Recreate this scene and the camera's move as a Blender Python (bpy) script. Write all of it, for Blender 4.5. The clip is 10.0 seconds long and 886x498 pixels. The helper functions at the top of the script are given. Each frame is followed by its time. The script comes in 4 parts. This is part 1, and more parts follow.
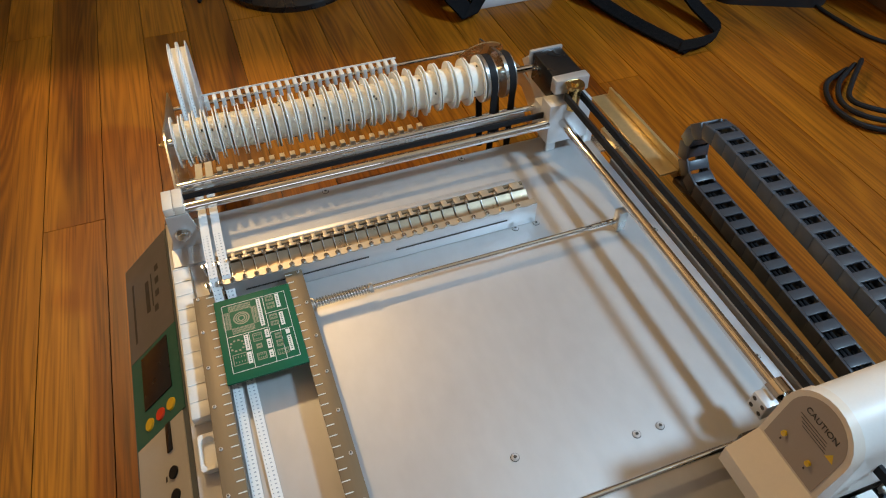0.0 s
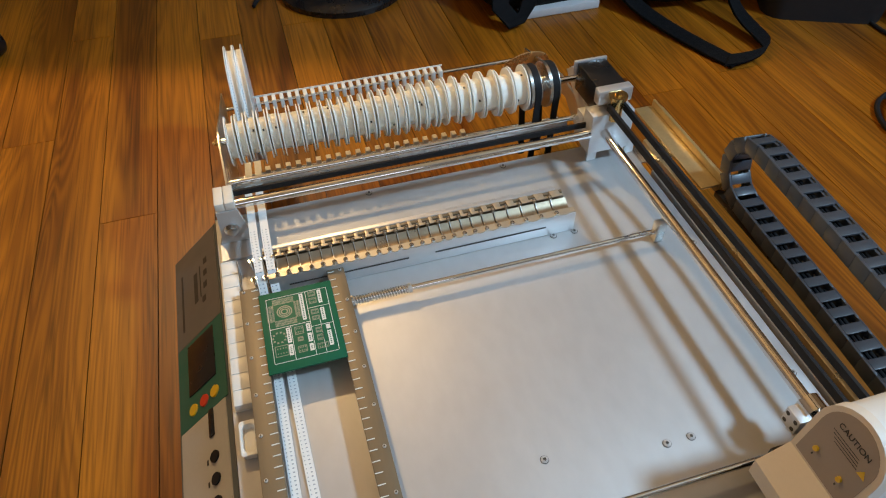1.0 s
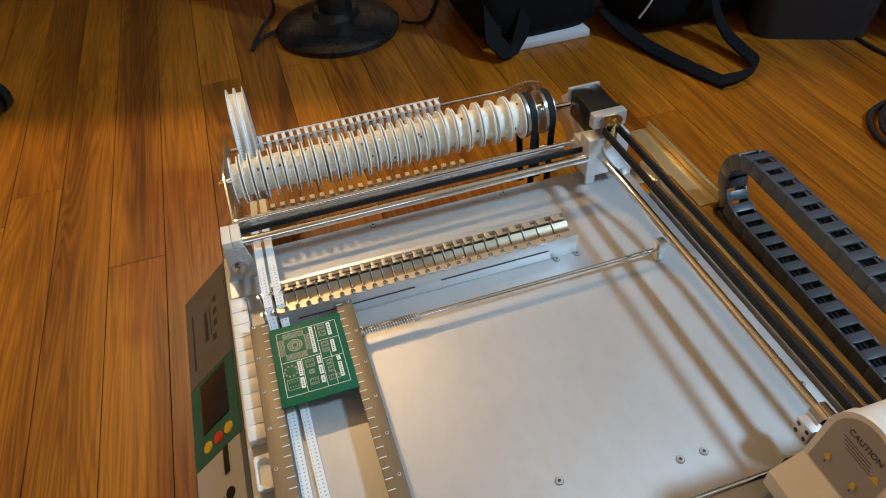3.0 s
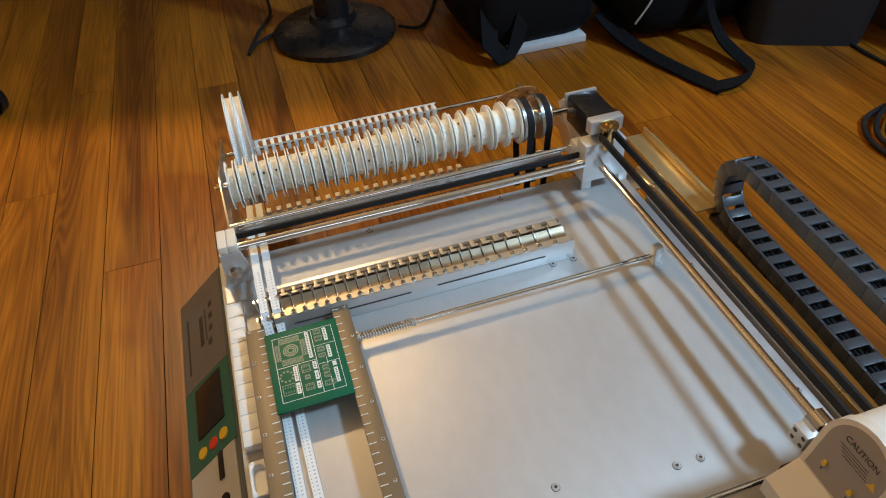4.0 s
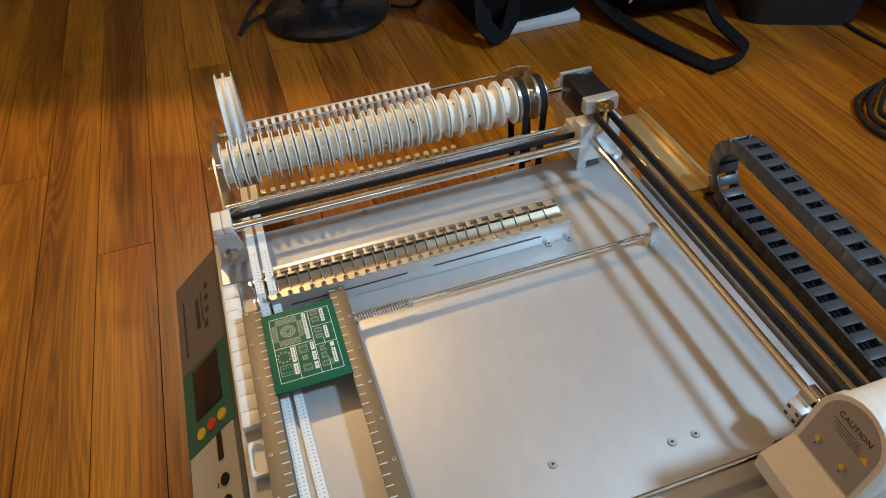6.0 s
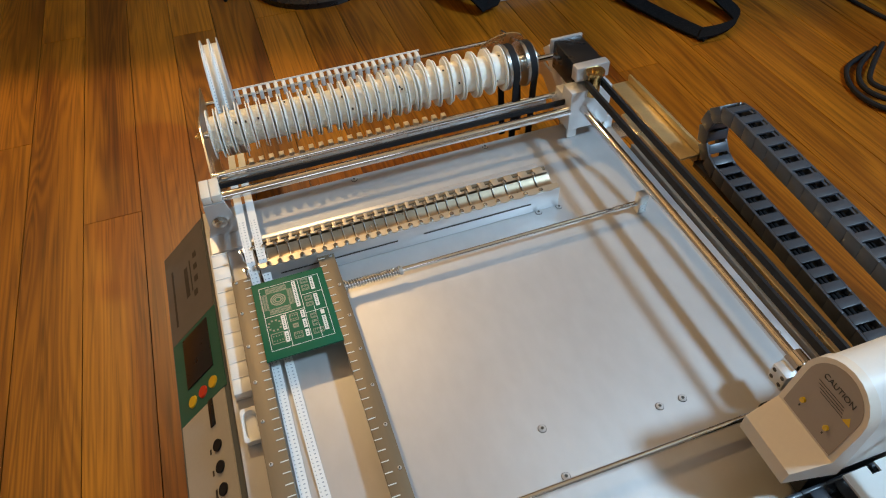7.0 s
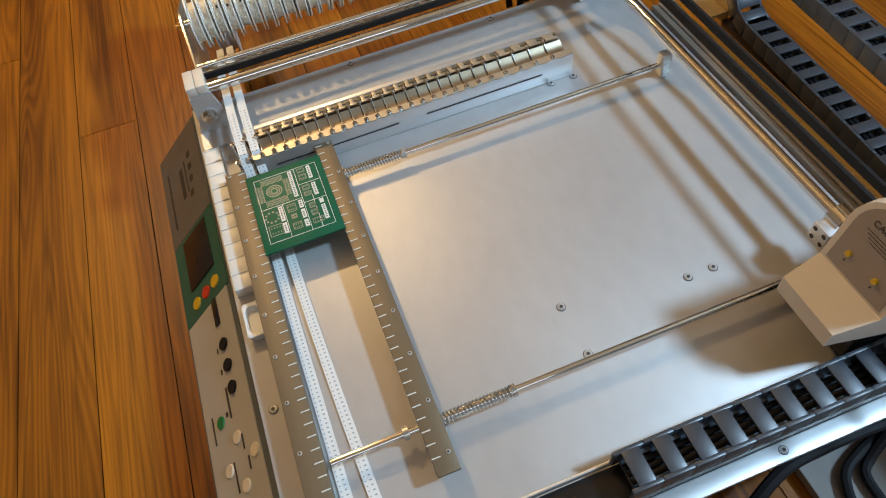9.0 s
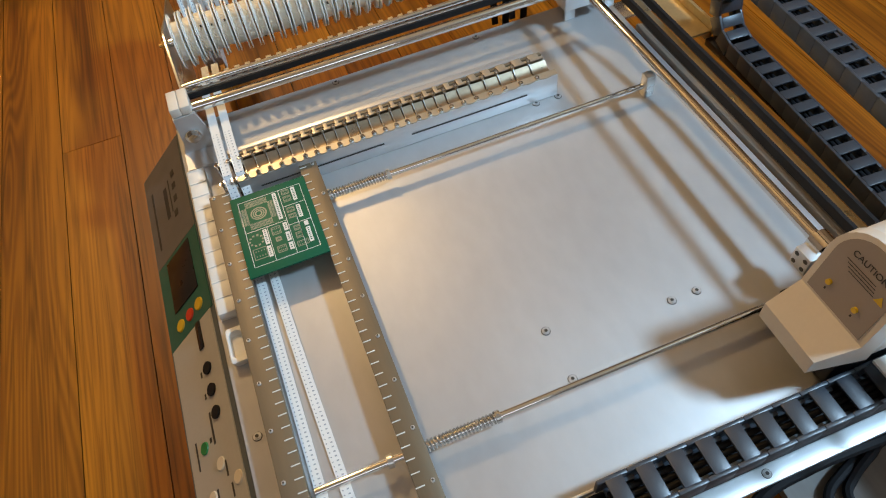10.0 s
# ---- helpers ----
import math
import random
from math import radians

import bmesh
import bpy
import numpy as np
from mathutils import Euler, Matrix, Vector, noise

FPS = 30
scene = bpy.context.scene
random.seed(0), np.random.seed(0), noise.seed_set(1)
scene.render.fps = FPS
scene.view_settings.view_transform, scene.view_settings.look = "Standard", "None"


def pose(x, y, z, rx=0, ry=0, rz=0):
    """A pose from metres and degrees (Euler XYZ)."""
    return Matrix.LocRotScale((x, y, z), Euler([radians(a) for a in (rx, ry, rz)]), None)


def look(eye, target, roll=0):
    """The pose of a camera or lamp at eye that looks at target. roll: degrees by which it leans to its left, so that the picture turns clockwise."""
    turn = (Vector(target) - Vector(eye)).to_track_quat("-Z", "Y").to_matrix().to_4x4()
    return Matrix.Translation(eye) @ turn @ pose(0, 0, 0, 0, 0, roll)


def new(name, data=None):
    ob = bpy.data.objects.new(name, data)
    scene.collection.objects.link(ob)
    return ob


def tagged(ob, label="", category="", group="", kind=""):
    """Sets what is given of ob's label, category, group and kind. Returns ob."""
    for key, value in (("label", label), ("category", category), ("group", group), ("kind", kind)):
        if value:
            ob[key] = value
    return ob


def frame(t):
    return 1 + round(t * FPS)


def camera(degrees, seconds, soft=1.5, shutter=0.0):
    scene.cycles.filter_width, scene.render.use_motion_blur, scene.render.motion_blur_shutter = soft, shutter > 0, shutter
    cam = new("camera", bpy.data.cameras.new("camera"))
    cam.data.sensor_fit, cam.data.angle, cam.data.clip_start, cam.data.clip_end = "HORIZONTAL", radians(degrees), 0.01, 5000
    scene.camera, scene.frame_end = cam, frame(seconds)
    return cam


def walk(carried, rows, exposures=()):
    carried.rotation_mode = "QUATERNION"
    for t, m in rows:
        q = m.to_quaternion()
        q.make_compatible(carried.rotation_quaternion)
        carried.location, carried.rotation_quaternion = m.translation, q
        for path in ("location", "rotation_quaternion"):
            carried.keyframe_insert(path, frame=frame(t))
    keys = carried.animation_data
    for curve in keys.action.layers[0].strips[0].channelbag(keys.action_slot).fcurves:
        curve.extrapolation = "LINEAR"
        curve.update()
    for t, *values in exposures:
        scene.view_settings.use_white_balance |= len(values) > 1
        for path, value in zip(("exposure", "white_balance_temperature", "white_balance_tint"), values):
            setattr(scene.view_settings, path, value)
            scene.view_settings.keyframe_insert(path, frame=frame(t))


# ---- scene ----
cam = camera(65.5, 10.0, soft=1.1)
PATH = [
    (0, (0.063, -0.351, 0.647), (0.528, 0.934, -0.813), -0.2),
    (0.5, (0.06, -0.357, 0.652), (0.452, 0.955, -0.805), -1.7),
    (1, (0.058, -0.363, 0.655), (0.424, 0.971, -0.79), -1.3),
    (1.5, (0.06, -0.361, 0.654), (0.423, 0.993, -0.773), -1.4),
    (2, (0.059, -0.365, 0.656), (0.421, 1.003, -0.757), -3.4),
    (2.5, (0.054, -0.373, 0.659), (0.425, 1.014, -0.734), -4.1),
    (4, (0.054, -0.371, 0.66), (0.445, 1.032, -0.711), -3.6),
    (4.5, (0.054, -0.369, 0.66), (0.448, 1.034, -0.71), -3.6),
    (5, (0.054, -0.366, 0.659), (0.449, 1.039, -0.708), -4.6),
    (6.5, (0.048, -0.373, 0.659), (0.45, 0.955, -0.781), -2.6),
    (7, (0.048, -0.373, 0.656), (0.456, 0.924, -0.811), -2.7),
    (7.5, (0.054, -0.364, 0.651), (0.452, 0.91, -0.839), -2.2),
    (8, (0.054, -0.367, 0.648), (0.382, 0.892, -0.871), -3.1),
    (8.2, (0.041, -0.375, 0.631), (0.353, 0.867, -0.906), -4.3),
    (8.5, (0.047, -0.373, 0.598), (0.323, 0.809, -0.992), -8.2),
    (9, (0.063, -0.375, 0.599), (0.324, 0.78, -1.012), -9.8),
    (9.5, (0.077, -0.363, 0.607), (0.353, 0.783, -1.009), -9.3),
    (10, (0.072, -0.364, 0.608), (0.365, 0.787, -1.001), -8.7),
]
walk(cam, [(t, look(eye, target, roll)) for t, eye, target, roll in PATH])

P = 0.135          # height of the machine's deck above the floor

# ---- world, window light, added fill, unseen warm bulb ----
world = bpy.data.worlds.new("sky")
scene.world = world
world.use_nodes = True
sky = world.node_tree.nodes.new("ShaderNodeTexSky")
sky.sky_type, sky.sun_disc = "NISHITA", False
sky.sun_elevation, sky.sun_rotation = radians(35), radians(140)
world.node_tree.links.new(sky.outputs[0], world.node_tree.nodes["Background"].inputs[0])
world.node_tree.nodes["Background"].inputs[1].default_value = 0.1

SKY_BLUE = (0.485, 0.745, 1.0)
SOUTH = dict(x0=-0.35, x1=0.65, z0=1.0, z1=1.9)       # unseen opening behind the camera, added for soft fill
EAST = dict(y0=-1.00, y1=-0.70, z0=2.10, z1=2.40)      # small high window in the side wall
RX0, RX1, RY0, RY1, RZ = -2.0, 1.88, -2.0, 2.2, 2.5


def area_lamp(name, eye, target, sx, sy, watts, colour):
    data = bpy.data.lights.new(name, "AREA")
    data.shape, data.size, data.size_y, data.energy, data.color = "RECTANGLE", sx, sy, watts, colour
    ob = new(name, data)
    ob.matrix_world = look(eye, target)
    return ob


area_lamp("east_daylight", (RX1 - 0.01, (EAST["y0"] + EAST["y1"]) / 2, (EAST["z0"] + EAST["z1"]) / 2), (0.2, 0.0, 0.13), 0.30, 0.30, 78, SKY_BLUE)
# weak neutral fill added behind the camera; no such window is known
area_lamp("south_fill", ((SOUTH["x0"] + SOUTH["x1"]) / 2, RY0 + 0.01, (SOUTH["z0"] + SOUTH["z1"]) / 2), (0.15, 0.1, 0.3), 1.0, 0.9, 3, (0.95, 0.94, 0.92))
# unseen warm source, placed where the warm shadows point back to
bulb = bpy.data.lights.new("unseen_warm_bulb", "POINT")
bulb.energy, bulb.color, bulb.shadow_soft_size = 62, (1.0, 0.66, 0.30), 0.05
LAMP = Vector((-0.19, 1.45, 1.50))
new("unseen_warm_bulb", bulb).location = LAMP


# ---- materials ----
def material(name, colour, rough=0.5, metal=0.0, vary=0.12, scale=40.0, bump=0.0, bump_scale=None, stretch=(1, 1, 1), spread=0.0, coat=0.0, rough_vary=0.08):
    """A principled material with two scales of mottling, fine relief and roughness wear."""
    m = bpy.data.materials.new(name)
    m.use_nodes = True
    nt = m.node_tree
    n, link = nt.nodes, nt.links.new
    b = n["Principled BSDF"]
    b.inputs["Metallic"].default_value = metal
    b.inputs["Coat Weight"].default_value = coat
    tc = n.new("ShaderNodeTexCoord")
    mp = n.new("ShaderNodeMapping")
    mp.inputs["Scale"].default_value = stretch
    link(tc.outputs["Object"], mp.inputs[0])
    n1, n2 = n.new("ShaderNodeTexNoise"), n.new("ShaderNodeTexNoise")
    n1.inputs["Scale"].default_value, n2.inputs["Scale"].default_value = scale, scale * 9
    n1.inputs["Detail"].default_value, n2.inputs["Detail"].default_value = 4, 3
    for k in (n1, n2):
        link(mp.outputs[0], k.inputs["Vector"])
    add = n.new("ShaderNodeMath")
    add.operation = "ADD"
    link(n1.outputs[0], add.inputs[0])
    link(n2.outputs[0], add.inputs[1])
    last = add
    if spread:
        info = n.new("ShaderNodeObjectInfo")
        mul = n.new("ShaderNodeMath")
        mul.operation, mul.inputs[1].default_value = "MULTIPLY_ADD", spread
        link(info.outputs["Random"], mul.inputs[0])
        link(add.outputs[0], mul.inputs[2])
        last = mul
    ramp = n.new("ShaderNodeMapRange")
    ramp.inputs["From Min"].default_value, ramp.inputs["From Max"].default_value = 0.5, 1.5 + spread
    ramp.inputs["To Min"].default_value, ramp.inputs["To Max"].default_value = 1 - vary, 1 + vary
    link(last.outputs[0], ramp.inputs["Value"])
    mix = n.new("ShaderNodeVectorMath")
    mix.operation = "SCALE"
    mix.inputs[0].default_value = colour
    link(ramp.outputs[0], mix.inputs["Scale"])
    link(mix.outputs[0], b.inputs["Base Color"])
    rr = n.new("ShaderNodeMapRange")
    rr.inputs["From Min"].default_value, rr.inputs["From Max"].default_value = 0.3, 0.7
    rr.inputs["To Min"].default_value, rr.inputs["To Max"].default_value = max(0.03, rough - rough_vary), rough + rough_vary
    link(n1.outputs[0], rr.inputs["Value"])
    link(rr.outputs[0], b.inputs["Roughness"])
    if bump:
        bp = n.new("ShaderNodeBump")
        bp.inputs["Strength"].default_value, bp.inputs["Distance"].default_value = bump, 0.001
        src = n2
        if bump_scale:
            src = n.new("ShaderNodeTexNoise")
            src.inputs["Scale"].default_value = bump_scale
            link(mp.outputs[0], src.inputs["Vector"])
        link(src.outputs[0], bp.inputs["Height"])
        link(bp.outputs[0], b.inputs["Normal"])
    return m


def oak_material():
    """Varnished oak strip flooring: long grain along y, cathedral figure, a different tone for each board."""
    m = bpy.data.materials.new("varnished_oak")
    m.use_nodes = True
    n, link = m.node_tree.nodes, m.node_tree.links.new
    b = n["Principled BSDF"]
    tc, info = n.new("ShaderNodeTexCoord"), n.new("ShaderNodeObjectInfo")
    shift = n.new("ShaderNodeVectorMath")
    shift.operation = "MULTIPLY_ADD"
    shift.inputs[1].default_value = (3.0, 9.0, 5.0)
    link(info.outputs["Random"], shift.inputs[0])
    link(tc.outputs["Object"], shift.inputs[2])

    def grain(sx, sy, detail, distortion=0.0):
        mp, tex = n.new("ShaderNodeMapping"), n.new("ShaderNodeTexNoise")
        mp.inputs["Scale"].default_value = (sx, sy, sx)
        tex.inputs["Scale"].default_value, tex.inputs["Detail"].default_value, tex.inputs["Distortion"].default_value = 1.0, detail, distortion
        link(shift.outputs[0], mp.inputs[0])
        link(mp.outputs[0], tex.inputs["Vector"])
        return tex

    broad, figure, pores = grain(14, 1.3, 2, 0.6), grain(20, 1.15, 1, 0.5), grain(330, 6.0, 4)
    wave = n.new("ShaderNodeMath")
    wave.operation, wave.inputs[1].default_value = "MULTIPLY", 105.0
    link(figure.outputs[0], wave.inputs[0])
    sine = n.new("ShaderNodeMath")
    sine.operation = "SINE"
    link(wave.outputs[0], sine.inputs[0])
    tone = n.new("ShaderNodeValToRGB")
    tone.color_ramp.elements[0].position, tone.color_ramp.elements[0].color = 0.22, (0.125, 0.033, 0.0028, 1)
    tone.color_ramp.elements[1].position, tone.color_ramp.elements[1].color = 0.80, (0.47, 0.163, 0.0090, 1)
    mixf = n.new("ShaderNodeMath")
    mixf.operation, mixf.inputs[1].default_value = "MULTIPLY_ADD", 0.085
    link(sine.outputs[0], mixf.inputs[0])
    link(broad.outputs[0], mixf.inputs[2])
    rnd = n.new("ShaderNodeMath")
    rnd.operation, rnd.inputs[1].default_value = "MULTIPLY_ADD", 0.22
    link(info.outputs["Random"], rnd.inputs[0])
    link(mixf.outputs[0], rnd.inputs[2])
    off = n.new("ShaderNodeMath")
    off.operation, off.inputs[1].default_value = "SUBTRACT", 0.06
    link(rnd.outputs[0], off.inputs[0])
    link(off.outputs[0], tone.inputs[0])
    dark = n.new("ShaderNodeMapRange")
    dark.inputs["From Min"].default_value, dark.inputs["From Max"].default_value = 0.36, 0.50
    dark.inputs["To Min"].default_value, dark.inputs["To Max"].default_value = 0.66, 1.0
    link(pores.outputs[0], dark.inputs["Value"])
    sc = n.new("ShaderNodeVectorMath")
    sc.operation = "SCALE"
    link(tone.outputs[0], sc.inputs[0])
    link(dark.outputs[0], sc.inputs["Scale"])
    link(sc.outputs[0], b.inputs["Base Color"])
    b.inputs["Roughness"].default_value = 0.38
    b.inputs["Specular IOR Level"].default_value = 0.35
    b.inputs["Coat Weight"].default_value, b.inputs["Coat Roughness"].default_value = 0.12, 0.22
    bp = n.new("ShaderNodeBump")
    bp.inputs["Strength"].default_value, bp.inputs["Distance"].default_value = 0.12, 0.0006
    link(pores.outputs[0], bp.inputs["Height"])
    link(bp.outputs[0], b.inputs["Normal"])
    return m


oak = oak_material()
deck_steel = material("brushed_deck_steel", (0.56, 0.55, 0.54), 0.47, 0.34, 0.07, 9, 0.03, 900, (1, 0.5, 1), rough_vary=0.06)
steel = material("bare_steel", (0.62, 0.62, 0.60), 0.30, 0.95, 0.08, 30, 0.05, 700, (1, 0.1, 1))
dull_steel = material("dull_steel", (0.34, 0.30, 0.25), 0.5, 0.5, 0.08, 30, 0.05, 700, (1, 0.1, 1))
bright_steel = material("satin_aluminium", (0.74, 0.75, 0.76), 0.38, 0.7, 0.05, 20, 0.04, 800, (0.1, 1, 1))
block_metal = material("machined_aluminium", (0.72, 0.73, 0.74), 0.36, 0.35, 0.05, 20, 0.04, 800, (0.1, 1, 1))
chrome = material("polished_rod", (0.78, 0.78, 0.77), 0.08, 1.0, 0.04, 20, rough_vary=0.03)
gold = material("yellow_chromate", (0.66, 0.56, 0.36), 0.34, 0.8, 0.10, 30, 0.05)
# brown base colour holds the shade and warm reflections on this metal
rail_metal = material("shaded_brown_metal", (0.205, 0.155, 0.095), 0.5, 0.3, 0.08, 30, 0.05, 700, (1, 0.1, 1))
white_plastic = material("white_plastic", (0.78, 0.77, 0.73), 0.42, 0, 0.04, 60, spread=0.4)
spool_plastic = material("ivory_spool", (0.93, 0.88, 0.78), 0.5, 0, 0.04, 60, spread=0.4)
spool_plastic.node_tree.nodes["Principled BSDF"].inputs["Subsurface Weight"].default_value = 0.25
spool_plastic.node_tree.nodes["Principled BSDF"].inputs["Subsurface Radius"].default_value = (1.0, 0.9, 0.7)
spool_plastic.node_tree.nodes["Principled BSDF"].inputs["Subsurface Scale"].default_value = 0.006
cap_plastic = material("cream_cap", (0.76, 0.70, 0.61), 0.45, 0, 0.03, 40)
head_label = material("taupe_label", (0.36, 0.31, 0.27), 0.5, 0, 0.03, 60)
panel_grey = material("grey_panel_film", (0.50, 0.48, 0.43), 0.45, 0, 0.04, 40)
panel_dark = material("dark_panel_film", (0.155, 0.145, 0.14), 0.45, 0, 0.04, 40)
panel_green = material("green_panel_film", (0.028, 0.135, 0.105), 0.42, 0, 0.04, 40)
case_grey = material("slate_case", (0.13, 0.15, 0.155), 0.45, 0.1, 0.05, 60)
pcb_green = material("solder_mask", (0.004, 0.115, 0.056), 0.5, 0, 0.06, 60, spread=0)
pcb_green.node_tree.nodes["Principled BSDF"].inputs["Specular IOR Level"].default_value = 0.25
pad_tin = material("tinned_pad", (0.21, 0.27, 0.21), 0.45, 0.1, 0.06, 90)
ink_white = material("white_ink", (0.75, 0.78, 0.74), 0.6, 0, 0.04, 90)
ink_dark = material("dark_ink", (0.05, 0.045, 0.04), 0.6, 0, 0.05, 90)
black_rubber = material("black_rubber", (0.016, 0.016, 0.018), 0.6, 0, 0.2, 60, 0.1)
black_rubber.node_tree.nodes["Principled BSDF"].inputs["Specular IOR Level"].default_value = 0.2
chain_black = material("chain_plastic", (0.042, 0.052, 0.068), 0.40, 0, 0.15, 60, 0.03)
chain_black.node_tree.nodes["Principled BSDF"].inputs["Specular IOR Level"].default_value = 0.85
black_gloss = material("black_glass", (0.012, 0.010, 0.011), 0.32, 0, 0.1, 40)
black_paint = material("black_enamel", (0.010, 0.010, 0.011), 0.3, 0, 0.1, 40)
black_cloth = material("black_nylon", (0.006, 0.006, 0.007), 0.8, 0, 0.3, 120, 0.5, 900)
black_cloth.node_tree.nodes["Principled BSDF"].inputs["Specular IOR Level"].default_value = 0.15
grey_cloth = material("charcoal_plastic", (0.016, 0.016, 0.019), 0.6, 0, 0.2, 60, 0.2)
tape_paper = material("paper_tape", (0.86, 0.87, 0.86), 0.6, 0, 0.04, 60)
hole_grey = material("tape_pocket", (0.36, 0.40, 0.44), 0.6, 0, 0.1, 90)
yellow = material("yellow_button", (0.75, 0.50, 0.02), 0.4, 0, 0.05, 90)
red = material("red_button", (0.70, 0.05, 0.015), 0.4, 0, 0.05, 90)
green = material("green_button", (0.02, 0.22, 0.06), 0.4, 0, 0.05, 90)
ivory = material("ivory_button", (0.82, 0.72, 0.55), 0.45, 0, 0.04, 90)
# yellow tint is the warm lamp's reflection put into the channel's base colour
channel_metal = material("warm_tinted_aluminium", (0.62, 0.50, 0.27), 0.36, 0.7, 0.1, 30, 0.05)
# feeder metals tinted brown and gold in place of warm lamp reflections
lane_metal = material("warm_tinted_lane_metal", (0.40, 0.32, 0.22), 0.34, 0.85, 0.1, 60, 0.05, 500)
gold_steel = material("gold_tinted_steel", (0.52, 0.46, 0.36), 0.42, 0.6, 0.06, 60)
brass = material("brass", (0.72, 0.50, 0.20), 0.25, 1.0, 0.08, 40)
wall_paint = material("warm_wall_paint", (0.28, 0.23, 0.18), 0.8, 0, 0.05, 3, 0.1, 200)
ceiling_paint = material("ceiling_paint", (0.62, 0.54, 0.42), 0.85, 0, 0.03, 3, 0.1, 200)
grey_wood = material("weathered_grey_board", (0.31, 0.29, 0.27), 0.7, 0, 0.25, 12, 0.4, 90, (1, 0.08, 1))
smoky = material("amber_disc", (0.72, 0.52, 0.26), 0.25, 0.0, 0.1, 30)
smoky.node_tree.nodes["Principled BSDF"].inputs["Transmission Weight"].default_value = 0.7
desk_wood = material("desk_wood", (0.16, 0.09, 0.045), 0.5, 0, 0.15, 8, 0.1, 90, (0.1, 1, 1))
foam_white = material("white_card", (0.6, 0.6, 0.62), 0.7, 0, 0.05, 30)


# ---- mesh helpers ----
def box(bm, x0, x1, y0, y1, z0, z1, bevel=0.0, m=None):
    g = bmesh.ops.create_cube(bm, size=1.0)["verts"]
    bmesh.ops.transform(bm, matrix=Matrix.Translation(((x0 + x1) / 2, (y0 + y1) / 2, (z0 + z1) / 2)) @ Matrix.Diagonal((x1 - x0, y1 - y0, z1 - z0, 1)), verts=g)
    if bevel:
        edges = list({e for v in g for e in v.link_edges})
        out = bmesh.ops.bevel(bm, geom=edges, offset=bevel, segments=2, affect="EDGES", profile=0.5)
        g = out["verts"]
    if m is not None:
        bmesh.ops.transform(bm, matrix=m, verts=list({v for v in g}))
    return g


def rod(bm, a, b, r, n=16, r2=None):
    a, b = Vector(a), Vector(b)
    d = b - a
    m = Matrix.Translation((a + b) / 2) @ d.to_track_quat("Z", "Y").to_matrix().to_4x4()
    return bmesh.ops.create_cone(bm, cap_ends=True, segments=n, radius1=r, radius2=r if r2 is None else r2, depth=d.length, matrix=m)["verts"]


def extrude_outline(bm, pts, depth):
    """A prism from an outline of points in 3D, pushed by the vector depth."""
    va = [bm.verts.new(p) for p in pts]
    vb = [bm.verts.new(Vector(p) + Vector(depth)) for p in pts]
    bm.faces.new(va)
    bm.faces.new(list(reversed(vb)))
    for i in range(len(va)):
        j = (i + 1) % len(va)
        bm.faces.new((va[i], vb[i], vb[j], va[j]))
    return va + vb


def tube_path(bm, pts, r, n=8, closed=False):
    """A round cable along a smooth line through pts."""
    pts = [Vector(p) for p in pts]
    fine = []
    k = len(pts)
    for i in range(k - 1):
        p0, p1, p2, p3 = pts[max(i - 1, 0)], pts[i], pts[i + 1], pts[min(i + 2, k - 1)]
        for s in range(8):
            t = s / 8
            fine.append(0.5 * ((2 * p1) + (p2 - p0) * t + (2 * p0 - 5 * p1 + 4 * p2 - p3) * t * t + (3 * p1 - p0 - 3 * p2 + p3) * t ** 3))
    fine.append(pts[-1])
    rings = []
    for i, p in enumerate(fine):
        d = (fine[min(i + 1, len(fine) - 1)] - fine[max(i - 1, 0)]).normalized()
        side = d.cross(Vector((0, 0, 1)))
        side = side.normalized() if side.length > 1e-4 else Vector((1, 0, 0))
        up = side.cross(d)
        rings.append([bm.verts.new(p + r * (math.cos(a) * side + math.sin(a) * up)) for a in (2 * math.pi * j / n for j in range(n))])
    for a, b in zip(rings, rings[1:]):
        for j in range(n):
            bm.faces.new((a[j], a[(j + 1) % n], b[(j + 1) % n], b[j]))
    bm.faces.new(list(reversed(rings[0])))
    bm.faces.new(rings[-1])


def ribbon(bm, pts, across, thick):
    """A strip of even width along pts; across is its half width as a vector."""
    across = Vector(across)
    pts = [Vector(p) for p in pts]
    rows = []
    for i, p in enumerate(pts):
        d = (pts[min(i + 1, len(pts) - 1)] - pts[max(i - 1, 0)]).normalized()
        nrm = across.normalized().cross(d).normalized() * thick / 2
        rows.append([bm.verts.new(q) for q in (p - across - nrm, p + across - nrm, p + across + nrm, p - across + nrm)])
    for a, b in zip(rows, rows[1:]):
        for j in range(4):
            bm.faces.new((a[j], a[(j + 1) % 4], b[(j + 1) % 4], b[j]))
    bm.faces.new(list(reversed(rows[0])))
    bm.faces.new(rows[-1])


def finish(bm, name, mat, smooth=True):
    bmesh.ops.recalc_face_normals(bm, faces=bm.faces)
    me = bpy.data.meshes.new(name)
    bm.to_mesh(me)
    bm.free()
    me.materials.append(mat)
    if smooth:
        me.shade_smooth()
        me.set_sharp_from_angle(angle=radians(35))
    return me


def part(name, bm, mat, parent=None, label=""):
    ob = new(name, finish(bm, name, mat) if isinstance(bm, bmesh.types.BMesh) else bm)
    if isinstance(bm, bpy.types.Mesh) and mat is not None and not bm.materials:
        bm.materials.append(mat)
    if parent is not None:
        ob.parent = parent
    if label:
        ob["label"] = label
    return ob


def at(ob, x, y, z, rx=0, ry=0, rz=0):
    ob.matrix_basis = pose(x, y, z, rx, ry, rz)
    return ob


